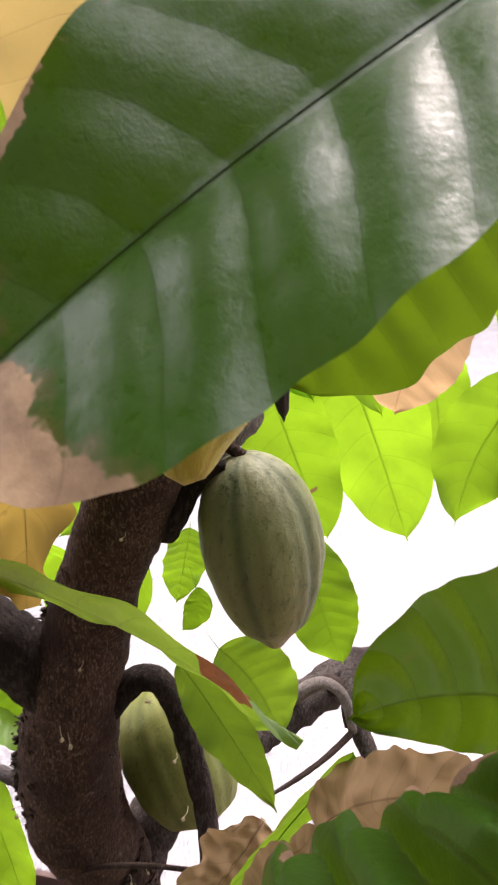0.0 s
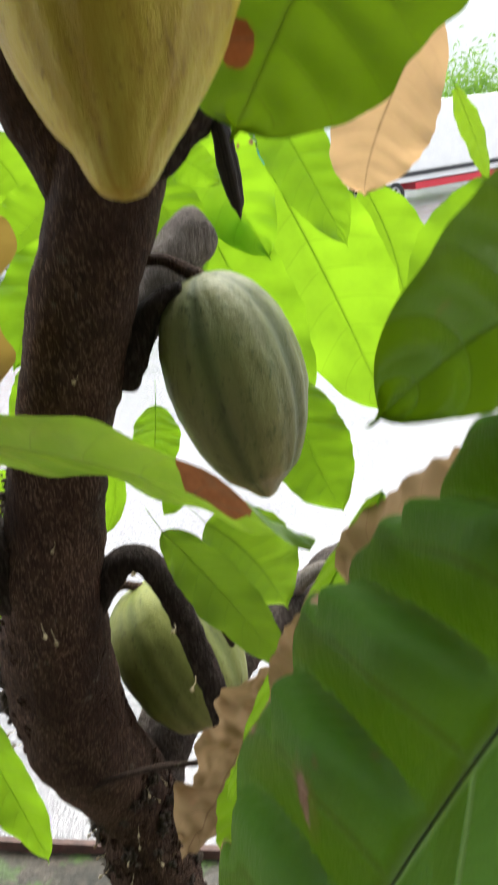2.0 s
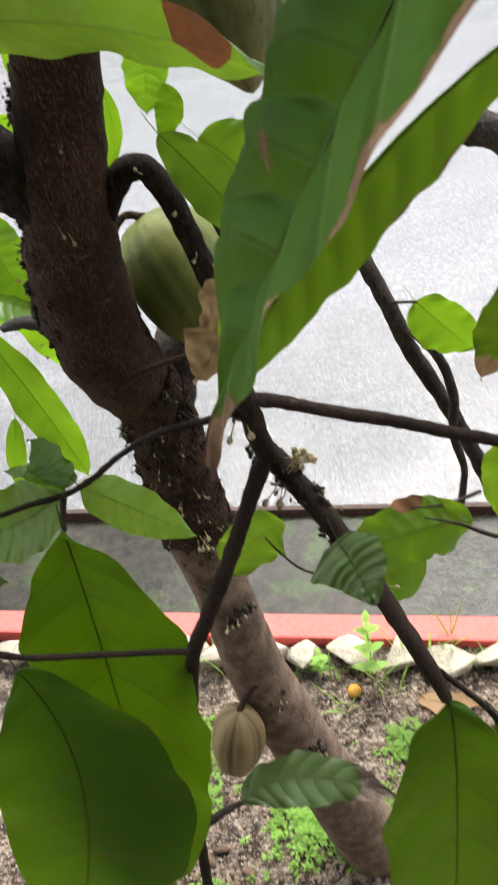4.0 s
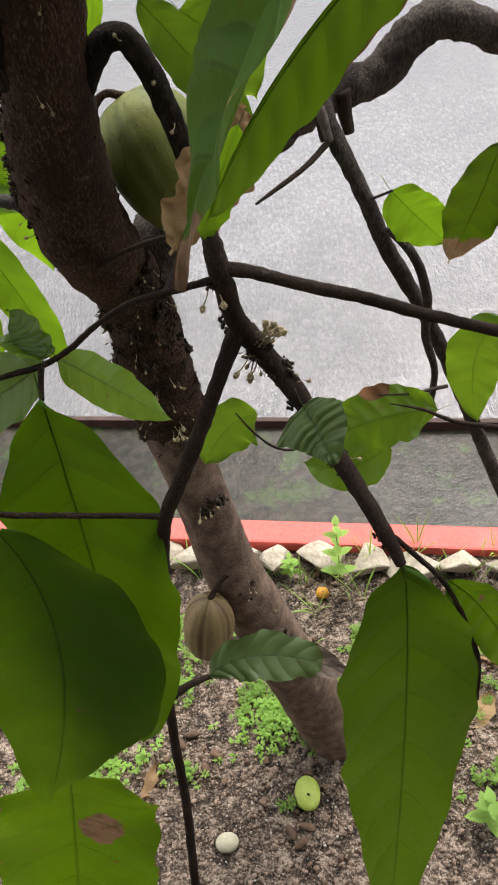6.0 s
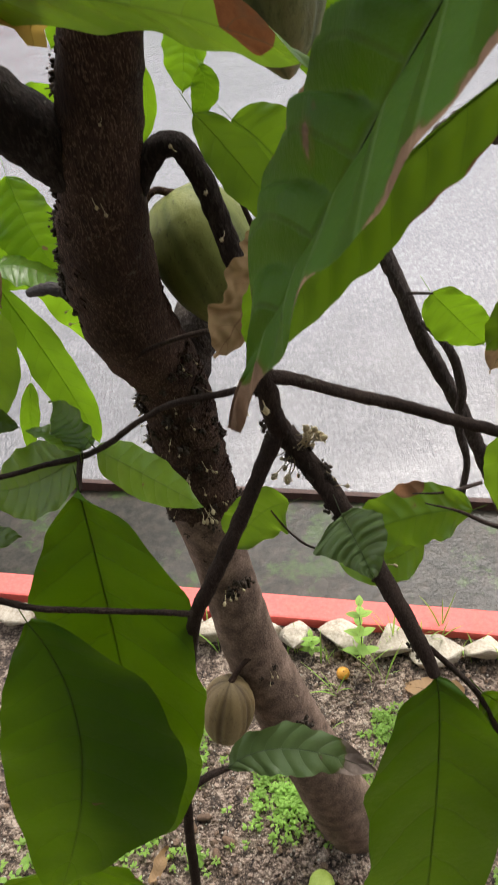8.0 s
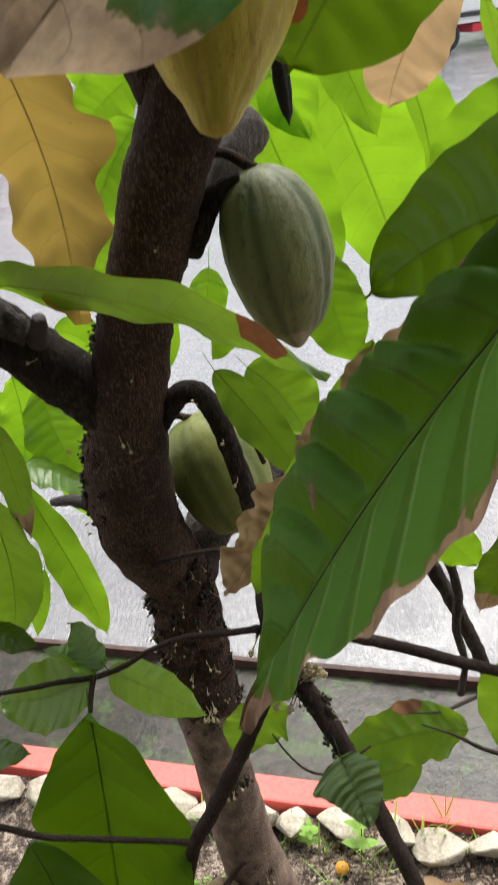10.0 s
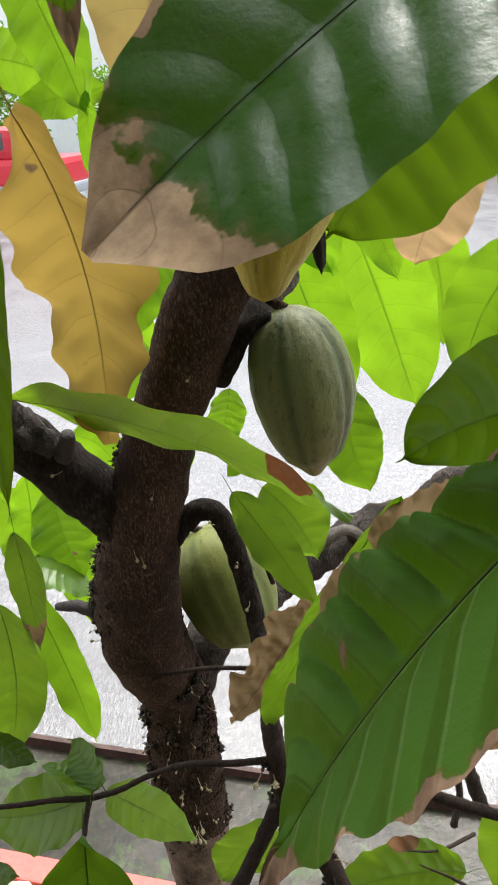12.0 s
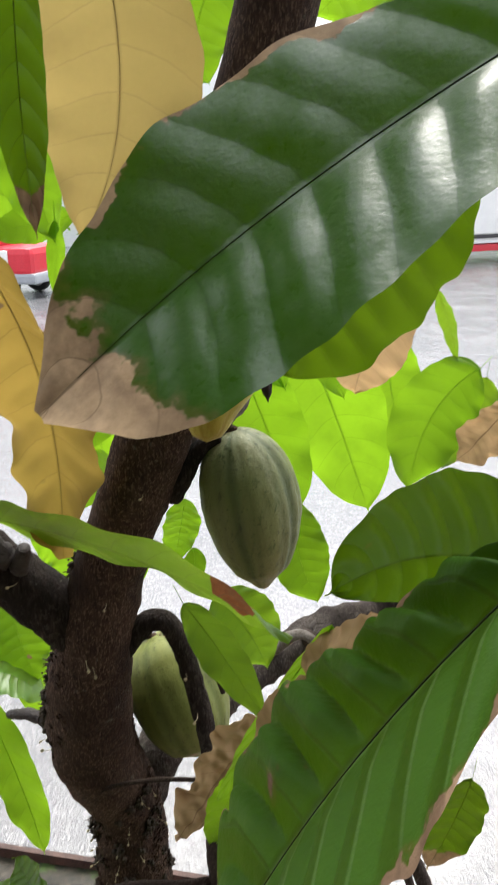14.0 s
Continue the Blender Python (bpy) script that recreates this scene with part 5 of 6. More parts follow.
def on_bark(z, ang, lift=0.0):
    """A place on the trunk's skin at height z, ang degrees round from its camera side (minus: its left)."""
    q = min(SPINE, key=lambda c: abs(c[2] - z))
    a = radians(ang)
    o = Vector((math.sin(a), -math.cos(a), 0))
    return Vector(q[:3]) + o * (q[3] + lift), o


def flower_mesh(seed):
    r2 = random.Random(seed)
    bm = bmesh.new()
    end = Vector((r2.uniform(-0.003, 0.003), r2.uniform(-0.003, 0.003), 0.013))
    tube(bm, [(0, 0, -0.001, 0.0005), (0.001, 0, 0.006, 0.0004), (*end, 0.0005)], 3, 5)
    bmesh.ops.create_icosphere(bm, subdivisions=2, radius=0.0022, matrix=Matrix.Translation(end + Vector((0, 0, 0.0018))) @ Matrix.Diagonal((0.85, 0.85, 1.35, 1)))
    for k in range(5):
        a = k * 1.2566 + seed
        d = Vector((math.cos(a), math.sin(a), 0.35)).normalized()
        sd = Vector((-math.sin(a), math.cos(a), 0))
        p0 = end + Vector((0, 0, 0.001))
        v = [bm.verts.new(p0 + d * 0.0012 - sd * 0.0004), bm.verts.new(p0 + d * 0.0012 + sd * 0.0004), bm.verts.new(p0 + d * 0.0026 + sd * 0.0009), bm.verts.new(p0 + d * 0.0034), bm.verts.new(p0 + d * 0.0026 - sd * 0.0009)]
        bm.faces.new(v)
    me = bpy.data.meshes.new("flower")
    bm.to_mesh(me)
    bm.free()
    me.materials.append(FLOWER)
    return me


def cushion_mesh(seed):
    r2 = random.Random(seed)
    bm = bmesh.new()
    for _ in range(16):
        p = Vector((r2.gauss(0, 0.0035), r2.gauss(0, 0.0035), r2.uniform(-0.002, 0.004)))
        bmesh.ops.create_icosphere(bm, subdivisions=1, radius=r2.uniform(0.0012, 0.003), matrix=Matrix.Translation(p))
    for _ in range(7):
        d = Vector((r2.gauss(0, 1), r2.gauss(0, 1), r2.uniform(0.4, 2))).normalized()
        tube(bm, [(0, 0, 0, 0.0010), (*(d * 0.004), 0.0008), (*(d * r2.uniform(0.005, 0.008) + Vector((0, 0, 0.001))), 0.0004)], 2, 4)
    me = bpy.data.meshes.new("flower_cushion")
    bm.to_mesh(me)
    bm.free()
    me.materials.append(DARK_BUD)
    return me


FLOWERS = [flower_mesh(i) for i in range(4)]
CUSHIONS = [cushion_mesh(i) for i in range(5)]


def stick_on(name, mesh, p, o, size, droop=0.0):
    ob = new(name, mesh)
    up = (o + Vector((bits.uniform(-0.4, 0.4), bits.uniform(-0.2, 0.2), bits.uniform(-0.5, 0.3) - droop))).normalized()
    of_tree(ob)
    ob.matrix_world = Matrix.Translation(p) @ up.to_track_quat("Z", "Y").to_matrix().to_4x4() @ Matrix.Scale(size, 4)
    ob.matrix_parent_inverse = Matrix()
    ob.matrix_basis = tree_inv @ Matrix.Translation(p) @ up.to_track_quat("Z", "Y").to_matrix().to_4x4() @ Matrix.Scale(size, 4)
    return ob


for z, ang in ((1.585, -5), (1.580, 5), (1.665, 8), (1.80, 12), (1.64, -62), (1.43, -80), (1.40, -85), (1.245, 5), (1.225, -10), (1.21, 20), (1.19, -15), (1.17, -5), (1.14, 25), (1.12, 0), (1.09, 15), (1.06, -20),
               (1.045, 10), (1.040, 18), (1.043, 3), (1.035, 14), (1.05, 22), (0.858, 8), (0.852, 14), (0.855, 2), (0.85, 20), (0.86, 26), (0.64, 30), (0.62, 24), (0.63, 40), (0.55, 50), (0.46, 35), (0.45, 44)):
    p, o = on_bark(z, ang)
    stick_on("flower", bits.choice(FLOWERS), p, o, bits.uniform(0.65, 1.0) * (1.7 if 0.84 < z < 1.055 else 1.0), 0.6)
for i in range(95):
    if i < 34:
        z, ang = bits.uniform(1.30, 1.72), bits.uniform(-110, -75)
    elif i < 80:
        z, ang = bits.uniform(0.98, 1.33), bits.uniform(-90, 95)
    else:
        z, ang = bits.choice((0.86, 0.62, 0.47)) + bits.uniform(-0.02, 0.02), bits.uniform(10, 60)
    p, o = on_bark(z, ang)
    stick_on("flower_cushion", bits.choice(CUSHIONS), p, o, bits.uniform(0.6, 1.6))
for p in ((-0.086, 0.585, 1.628), (-0.062, 0.550, 1.603), (-0.050, 0.520, 1.575), (-0.248, 0.600, 1.715), (-0.243, 0.597, 1.690)):
    stick_on("flower", bits.choice(FLOWERS), Vector(p), Vector((-0.2, -0.9, 0.3)), 0.8)
droop_line = catmull(DROOPING, 10)
for p, lean, count in (((-0.004, 0.395, 1.418), (0.7, -0.2, 0.9), 13), ((-0.013, 0.398, 1.404), (-0.5, -0.3, -0.8), 4), ((-0.032, 0.385, 1.456), (-1.0, -0.2, 0.1), 0), ((-0.036, 0.383, 1.497), (-0.3, -0.3, -1.0), 2)):
    for _ in range(count):
        at = Vector(p) + Vector([bits.gauss(0, 0.0035) for _ in range(3)])
        stick_on("flower", bits.choice(FLOWERS), at, Vector(lean), bits.uniform(1.0, 1.7))
    stick_on("flower_cushion", CUSHIONS[0], Vector(p), Vector(lean), 0.8)
for share, count in ((0.12, 7), (0.25, 10), (0.38, 7), (0.55, 5), (0.8, 5)):
    for _ in range(count):
        q = droop_line[int((share + bits.uniform(-0.05, 0.05)) * (len(droop_line) - 1))]
        a = bits.uniform(0, 6.28)
        p = Vector(q[:3]) + Vector((math.cos(a), -0.3, math.sin(a))) * q[3]
        stick_on("flower_cushion", bits.choice(CUSHIONS), p, Vector((bits.uniform(-1, 1), -0.5, 0.5)), bits.uniform(0.35, 0.8))

for share in (0.02, 0.06, 0.10, 0.13, 0.16, 0.20, 0.24, 0.30, 0.34, 0.52, 0.56):
    q = droop_line[int(share * (len(droop_line) - 1))]
    a = bits.uniform(0, 6.28)
    p = Vector(q[:3]) + Vector((math.cos(a), -0.4, math.sin(a))) * q[3]
    stick_on("flower", bits.choice(FLOWERS), p, Vector((math.cos(a), -0.5, math.sin(a))), bits.uniform(0.6, 0.9), 0.3)
for _ in range(26):
    p, o = on_bark(bits.uniform(1.03, 1.33), bits.uniform(-70, 80))
    stick_on("flower", bits.choice(FLOWERS), p, o, bits.uniform(0.6, 1.0), 0.5)

bm = bmesh.new()
for _ in range(1500):
    z = bits.uniform(0.97, 1.33) if bits.random() < 0.8 else bits.uniform(0.9, 1.75)
    p, o = on_bark(z, bits.uniform(-100, 100), -0.001)
    sd = o.cross(Vector((0, 0, 1)))
    w, h = bits.uniform(0.001, 0.0035), bits.uniform(0.003, 0.010)
    k = bits.uniform(0.001, 0.004)
    q = [p - sd * w, p + sd * w, p + sd * w * 0.4 + Vector((0, 0, h)) + o * k, p - sd * w * 0.6 + Vector((0, 0, h * 0.8)) + o * k]
    lo = [bm.verts.new(c) for c in q]
    hi = [bm.verts.new(c - o * 0.002) for c in q]
    bm.faces.new(lo)
    bm.faces.new(hi[::-1])
    for i in range(4):
        bm.faces.new((lo[i], hi[i], hi[(i + 1) % 4], lo[(i + 1) % 4]))
of_tree(tagged(part("bark_flake", bm, BARK), kind="stuff"))


# ---------------------------------------------------------------- stones, pebbles, weeds and litter on the soil
def hull_stone(rnd, size, flat=0.6):
    bm = bmesh.new()
    for _ in range(14):
        v = Vector((rnd.gauss(0, 1), rnd.gauss(0, 1), rnd.gauss(0, 1))).normalized()
        bm.verts.new((v.x * size[0] / 2 * rnd.uniform(0.85, 1.1), v.y * size[1] / 2 * rnd.uniform(0.85, 1.1), v.z * size[2] / 2 * rnd.uniform(0.8, 1.1)))
    g = bmesh.ops.convex_hull(bm, input=bm.verts)
    loose = [v for v in bm.verts if not v.link_faces]
    bmesh.ops.delete(bm, geom=loose, context="VERTS")
    bmesh.ops.bevel(bm, geom=list(bm.edges), offset=min(size) * 0.035, segments=1, affect="EDGES")
    return bm


rnd = random.Random(7)
s = -1.45
while s < 1.1:
    w = rnd.uniform(0.11, 0.20)
    bm = hull_stone(rnd, (w, rnd.uniform(0.10, 0.13), rnd.uniform(0.075, 0.105)))
    p = on_ground(s + w / 2, 1.165 + rnd.uniform(-0.015, 0.012), -0.045)
    ob = part("edging_stone", bm, LIMESTONE)
    ob.matrix_world = Matrix.Translation(p) @ KERB @ Euler((rnd.uniform(-0.4, 0.1), rnd.uniform(-0.25, 0.25), rnd.uniform(-0.4, 0.4))).to_matrix().to_4x4()
    tagged(ob, "pale angular limestone block edging the bed", "stone", "edging stones")
    s += w * rnd.uniform(0.62, 0.98)

def grains(name, count, sizes, sink, mat, label, category):
    """Thousands of small lumps strewn on the soil, joined into one mesh."""
    base = bmesh.new()
    bmesh.ops.create_icosphere(base, subdivisions=1, radius=1)
    ball = np.array([v.co[:] for v in base.verts])
    tris = np.array([[v.index for v in f.verts] for f in base.faces])
    base.free()
    verts, faces = [], []
    for i in range(count):
        x, y = rnd.uniform(-0.95, 0.8), rnd.uniform(0.2, 1.15)
        r = rnd.choice(sizes) * rnd.uniform(0.6, 1.2)
        turn = np.array(Euler((rnd.random() * 3, rnd.random() * 3, rnd.random() * 3)).to_matrix())
        stretch = np.array((1, rnd.uniform(0.55, 1), rnd.uniform(0.5, 0.9)))
        lump = np.array([rnd.uniform(0.8, 1.15) for _ in ball])[:, None]
        verts.append((ball * lump * stretch * r) @ turn.T + np.array((x, y, soil_height(x, y) + r * sink)))
        faces.append(tris + i * len(ball))
    me = bpy.data.meshes.new(name)
    me.from_pydata(np.concatenate(verts).tolist(), [], np.concatenate(faces).tolist())
    me.materials.append(mat)
    return tagged(new(name, me), label, category, kind="stuff")


grains("soil_crumbs", 22000, (0.002, 0.0025, 0.003, 0.003, 0.004, 0.004, 0.006, 0.009), 0.2, CRUMB, "loose crumbs of dark soil", "soil")
grains("gravel", 3200, (0.0018, 0.0025, 0.003, 0.004), 0.6, PEBBLE, "small pale gravel strewn on the soil", "gravel")
grains("wood_chips", 420, (0.006, 0.008, 0.011), 0.5, HUSK_WOOD, "bits of dead wood and bark on the soil", "litter")


def blade_quad(bm, uvl, p, d, s, length, width, droop=0.0, n=4):
    """One small leaf or grass blade as a bent strip."""
    rows = []
    for i in range(n + 1):
        u = i / n
        w = width * 0.5 * math.sin(math.pi * (0.08 + 0.92 * u) ** 0.8) if i < n else 0.0003
        c = p + d * (length * u) - Vector((0, 0, droop * length * u * u))
        rows.append((bm.verts.new(c - s * w), bm.verts.new(c + s * w), u))
    for a, b in zip(rows, rows[1:]):
        f = bm.faces.new((a[0], a[1], b[1], b[0]))
        for loop, q in zip(f.loops, ((a[2], -1), (a[2], 1), (b[2], 1), (b[2], -1))):
            loop[uvl].uv = q
        f.smooth = True


def weed_patch(cx, cy, spread, count, size):
    bm = bmesh.new()
    uvl = bm.loops.layers.uv.new("blade")
    for _ in range(count):
        x, y = rnd.gauss(cx, spread), rnd.gauss(cy, spread * 0.7)
        z = soil_height(x, y)
        h = rnd.uniform(0.01, 0.035)
        for k in range(rnd.randint(7, 11)):
            a = rnd.uniform(0, 6.28)
            d = Vector((math.cos(a), math.sin(a), rnd.uniform(0.0, 0.5))).normalized()
            sd = d.cross(Vector((0, 0, 1))).normalized()
            blade_quad(bm, uvl, Vector((x, y, z + h * rnd.uniform(0.5, 1))) + d * 0.003, d, sd, rnd.uniform(0.45, 0.9) * size, rnd.uniform(0.25, 0.45) * size, 0.2)
        blade_quad(bm, uvl, Vector((x, y, z - 0.005)), Vector((0.1, 0, 1)).normalized(), Vector((1, 0, 0)), h + 0.006, 0.0014)
    return tagged(part("weeds", bm, WEED), "low bright green weeds on the soil", "weed", kind="stuff")


def grass_tuft(x, y, count, height, label="tuft of long grass blades"):
    bm = bmesh.new()
    uvl = bm.loops.layers.uv.new("blade")
    for _ in range(count):
        a = rnd.uniform(0, 6.28)
        lean = rnd.uniform(0.1, 0.55)
        d = Vector((math.cos(a) * lean, math.sin(a) * lean, 1)).normalized()
        px_, py_ = x + rnd.gauss(0, 0.012), y + rnd.gauss(0, 0.012)
        blade_quad(bm, uvl, Vector((px_, py_, soil_height(px_, py_) - 0.004)), d, Vector((-math.sin(a), math.cos(a), 0)), height * rnd.uniform(0.55, 1.1), rnd.uniform(0.003, 0.006), rnd.uniform(0.1, 0.5), 6)
    return tagged(part("grass_tuft", bm, WEED), label, "grass", "grass tufts")


weed_patch(-0.06, 0.74, 0.075, 60 * 2, 0.016 * 0.95)
weed_patch(-0.12, 0.72, 0.045, 70, 0.017)
weed_patch(-0.16, 0.80, 0.03, 25 * 2, 0.015 * 0.95)
weed_patch(0.16, 0.92, 0.035, 34 * 2, 0.016 * 0.95)
weed_patch(0.20, 0.80, 0.03, 26 * 2, 0.015 * 0.95)
weed_patch(-0.35, 0.62, 0.02, 12 * 2, 0.016 * 0.95)
weed_patch(-0.10, 0.52, 0.012, 5 * 2, 0.014 * 0.95)
weed_patch(0.42, 0.52, 0.04, 26 * 2, 0.018 * 0.95)
weed_patch(0.40, 0.75, 0.05, 24 * 2, 0.015 * 0.95)
weed_patch(0.05, 0.78, 0.05, 70, 0.015)
weed_patch(0.28, 0.62, 0.035, 40, 0.015)
weed_patch(-0.42, 0.88, 0.06, 80, 0.017)
weed_patch(-0.30, 1.02, 0.04, 50, 0.015)
weed_patch(-0.55, 0.70, 0.07, 90, 0.018)
weed_patch(-0.62, 0.85, 0.08, 40 * 2, 0.018 * 0.95)
weed_patch(-0.75, 0.60, 0.06, 26, 0.026)
weed_patch(-0.50, 1.0, 0.05, 26 * 2, 0.016 * 0.95)
for gx, gy, gc, gh in ((0.02, 1.14, 6, 0.14), (0.13, 1.12, 9, 0.17), (-0.08, 1.17, 8, 0.11), (0.30, 1.15, 5, 0.20), (0.42, 1.10, 6, 0.17), (0.5, 1.06, 5, 0.15), (-0.55, 1.28, 7, 0.14), (-0.78, 1.3, 8, 0.13), (0.0, 0.93, 4, 0.13), (0.09, 0.80, 6, 0.10), (0.04, 1.04, 7, 0.22), (0.22, 1.17, 7, 0.24), (0.36, 1.17, 8, 0.22), (0.55, 1.12, 8, 0.22), (-0.30, 1.22, 6, 0.2), (0.17, 1.06, 6, 0.26), (-0.40, 1.05, 10, 0.2), (-0.48, 0.92, 9, 0.16), (-0.33, 0.95, 8, 0.18)):
    grass_tuft(gx, gy, gc, gh)


def seedling(x, y, height, size=1.0):
    """A small upright weed with paired oval leaves."""
    ob = thing("seedling", "young weed with paired light green leaves", "plant", "seedlings", (x, y, soil_height(x, y)))
    bm = tube(bmesh.new(), [(0, 0, -0.01, 0.0016), (0.004, 0, height * 0.5, 0.0014), (0, 0.003, height, 0.0008)], 4, 6)
    part("stem", bm, GREEN_STALK, ob)
    for i in range(6):
        z = height * (0.28 + 0.14 * i)
        for sgn in (0, math.pi):
            a = i * 1.57 + sgn + rnd.uniform(-0.3, 0.3)
            bm = bmesh.new()
            uvl = bm.loops.layers.uv.new("blade")
            d = Vector((math.cos(a), math.sin(a), 0.45)).normalized()
            blade_quad(bm, uvl, Vector((0.002, 0, z)), d, Vector((-math.sin(a), math.cos(a), 0)), (0.042 - 0.003 * i) * size, (0.020 - 0.001 * i) * size, 0.3, 6)
            part("leaf", bm, WEED, ob)
    return ob


seedling(0.115, 1.10, 0.30, 1.4)
seedling(-0.02, 1.16, 0.09)
seedling(0.34, 0.42, 0.12, 1.5)
seedling(0.42, 0.50, 0.10, 1.3)


def fruit(name, x, y, r, mat, label, squash=(1, 1, 0.9), calyx=True):
    ob = thing(name, label, "fruit", at=(x, y, soil_height(x, y)))
    bm = bmesh.new()
    bmesh.ops.create_uvsphere(bm, u_segments=28, v_segments=18, radius=r, matrix=Matrix.Translation((0, 0, r * squash[2] * 0.9)) @ Matrix.Diagonal((*squash, 1)))
    for v in bm.verts:
        v.co += v.co.normalized() * 0.04 * r * noise.noise(v.co * 60)
    smooth_faces(bm)
    part("skin", bm, mat, ob)
    if calyx:
        bm = tube(bmesh.new(), [(0, -0.2 * r, r * squash[2] * 1.75, r * 0.10), (0.1 * r, -0.3 * r, r * squash[2] * 2.0, r * 0.07)], 3, 6)
        part("stalk", bm, TWIG, ob)
    return ob


ORANGE = grainy("orange_peel", [(0.3, (0.50, 0.20, 0.015)), (0.7, (0.62, 0.33, 0.04))], 30, 0.5)
LIME = grainy("green_peel", [(0.3, (0.30, 0.42, 0.05)), (0.7, (0.45, 0.56, 0.12))], 30, 0.5)
DULL_STONE = grainy("dull_stone", [(0.3, (0.30, 0.30, 0.20)), (0.7, (0.50, 0.48, 0.36))], 40, 0.85)
fruit("fallen_fruit", 0.062, 1.085, 0.019, ORANGE, "small orange fruit fallen on the soil")
fruit("fallen_fruit", -0.055, 0.535, 0.036, LIME, "flattened light green fruit lying on the soil", (0.85, 1.15, 0.5))
fruit("round_stone", -0.255, 0.450, 0.024, DULL_STONE, "round dull grey-green stone lying on the soil", (1.15, 0.95, 0.6), False)
HUSK = grainy("seed_husk", [(0.3, (0.05, 0.03, 0.018)), (0.7, (0.16, 0.10, 0.06))], 50, 0.8)
for sx, sy, sr in ((-0.105, 0.455, 0.4), (-0.065, 0.462, 1.2), (-0.085, 0.430, 2.2), (-0.30, 0.63, 0.2), (-0.27, 0.66, 1.0), (-0.33, 0.72, 1.6), (-0.36, 0.70, 0.6)):
    bm = bmesh.new()
    bmesh.ops.create_icosphere(bm, subdivisions=3, radius=0.013, matrix=Matrix.Diagonal((0.75, 1.5, 0.7, 1)))
    for v in bm.verts:
        v.co *= 1 + 0.18 * noise.noise(v.co * 120)
    smooth_faces(bm)
    ob = part("dry_seed", bm, HUSK)
    ob.matrix_world = pose(sx, sy, soil_height(sx, sy) + 0.008, 0, 0, math.degrees(sr))
    tagged(ob, "dry brown seed husk lying on the soil", "seed", "seed husks")


def litter(x, y, length, width, turn, mat, label, seed):
    """A dead leaf lying on the soil, edges curled up."""
    r2 = random.Random(seed)
    bm = bmesh.new()
    uvl = bm.loops.layers.uv.new("blade")
    rows = []
    for i in range(15):
        u = i / 14
        w = (1 + 0.5 * noise.noise(Vector((u * 4, seed, 0)))) * width / 2 * max(0.04, math.sin(math.pi * (0.04 + 0.92 * u)) ** 0.8)
        rows.append([(bm.verts.new((v * w, (u - 0.5) * length, 0.012 + 0.022 * v * v * (0.5 + 0.5 * math.sin(5 * u + seed)) + 0.006 * math.sin(9 * u + seed))), u, v) for v in (-1, -0.6, -0.25, 0, 0.25, 0.6, 1)])
    for a, b in zip(rows, rows[1:]):
        for j in range(6):
            cs = (a[j], a[j + 1], b[j + 1], b[j])
            f = bm.faces.new([c[0] for c in cs])
            for loop, c in zip(f.loops, cs):
                loop[uvl].uv = (c[1], c[2])
    smooth_faces(bm)
    ob = part("fallen_leaf", bm, mat)
    ob.matrix_world = pose(x, y, soil_height(x, y) - 0.004, r2.uniform(-6, 6), r2.uniform(-6, 6), turn)
    return tagged(ob, label, "leaf", "fallen leaves")


litter(0.30, 1.00, 0.16, 0.075, 70, LEAVES["beige"], "dead pinkish-brown leaf on the soil", 1)
litter(0.46, 0.86, 0.14, 0.07, 20, LEAVES["beige"], "dead pinkish-brown leaf on the soil", 2)
litter(-0.44, 0.62, 0.09, 0.035, -30, LEAVES["beige"], "dead pinkish-brown leaf on the soil", 3)
litter(0.12, 0.66, 0.08, 0.04, 95, LEAVES["dry"], "dead brown leaf on the soil", 6)
litter(-0.62, 0.45, 0.15, 0.07, 10, LEAVES["dry"], "dead brown leaf on the soil", 7)

litter(0.40, 0.68, 0.12, 0.06, -50, LEAVES["dry"], "dead brown leaf on the soil", 9)
litter(0.24, 0.86, 0.07, 0.035, 15, LEAVES["beige"], "dead pinkish-brown leaf on the soil", 10)



# ---------------------------------------------------------------- far side of the yard
WHITE_PAINT = grainy("white_car_paint", [(0.3, (0.70, 0.70, 0.70)), (0.7, (0.80, 0.80, 0.79))], 3, 0.3, 0.4, 0.0005, spec=0.5)
RED_BODY = grainy("red_car_paint", [(0.3, (0.50, 0.015, 0.03)), (0.7, (0.62, 0.03, 0.05))], 3, 0.3, 0.4, 0.0005)
BLACK_TRIM = grainy("black_trim", [(0.3, (0.012, 0.012, 0.013)), (0.7, (0.03, 0.03, 0.032))], 8, 0.5)
RUBBER = grainy("tyre_rubber", [(0.3, (0.015, 0.015, 0.015)), (0.7, (0.04, 0.04, 0.04))], 20, 0.8)
STEEL = grainy("wheel_steel", [(0.3, (0.35, 0.35, 0.36)), (0.7, (0.55, 0.55, 0.56))], 20, 0.4, metal=0.6)
GREY_PAINT = grainy("grey_paint", [(0.3, (0.28, 0.30, 0.34)), (0.7, (0.40, 0.42, 0.46))], 4, 0.4)
GLASS, gn, gl, gp = material("window_glass")
gp.inputs["Base Color"].default_value = (0.05, 0.06, 0.07, 1)
gp.inputs["Roughness"].default_value = 0.05
gp.inputs["Specular IOR Level"].default_value = 0.8


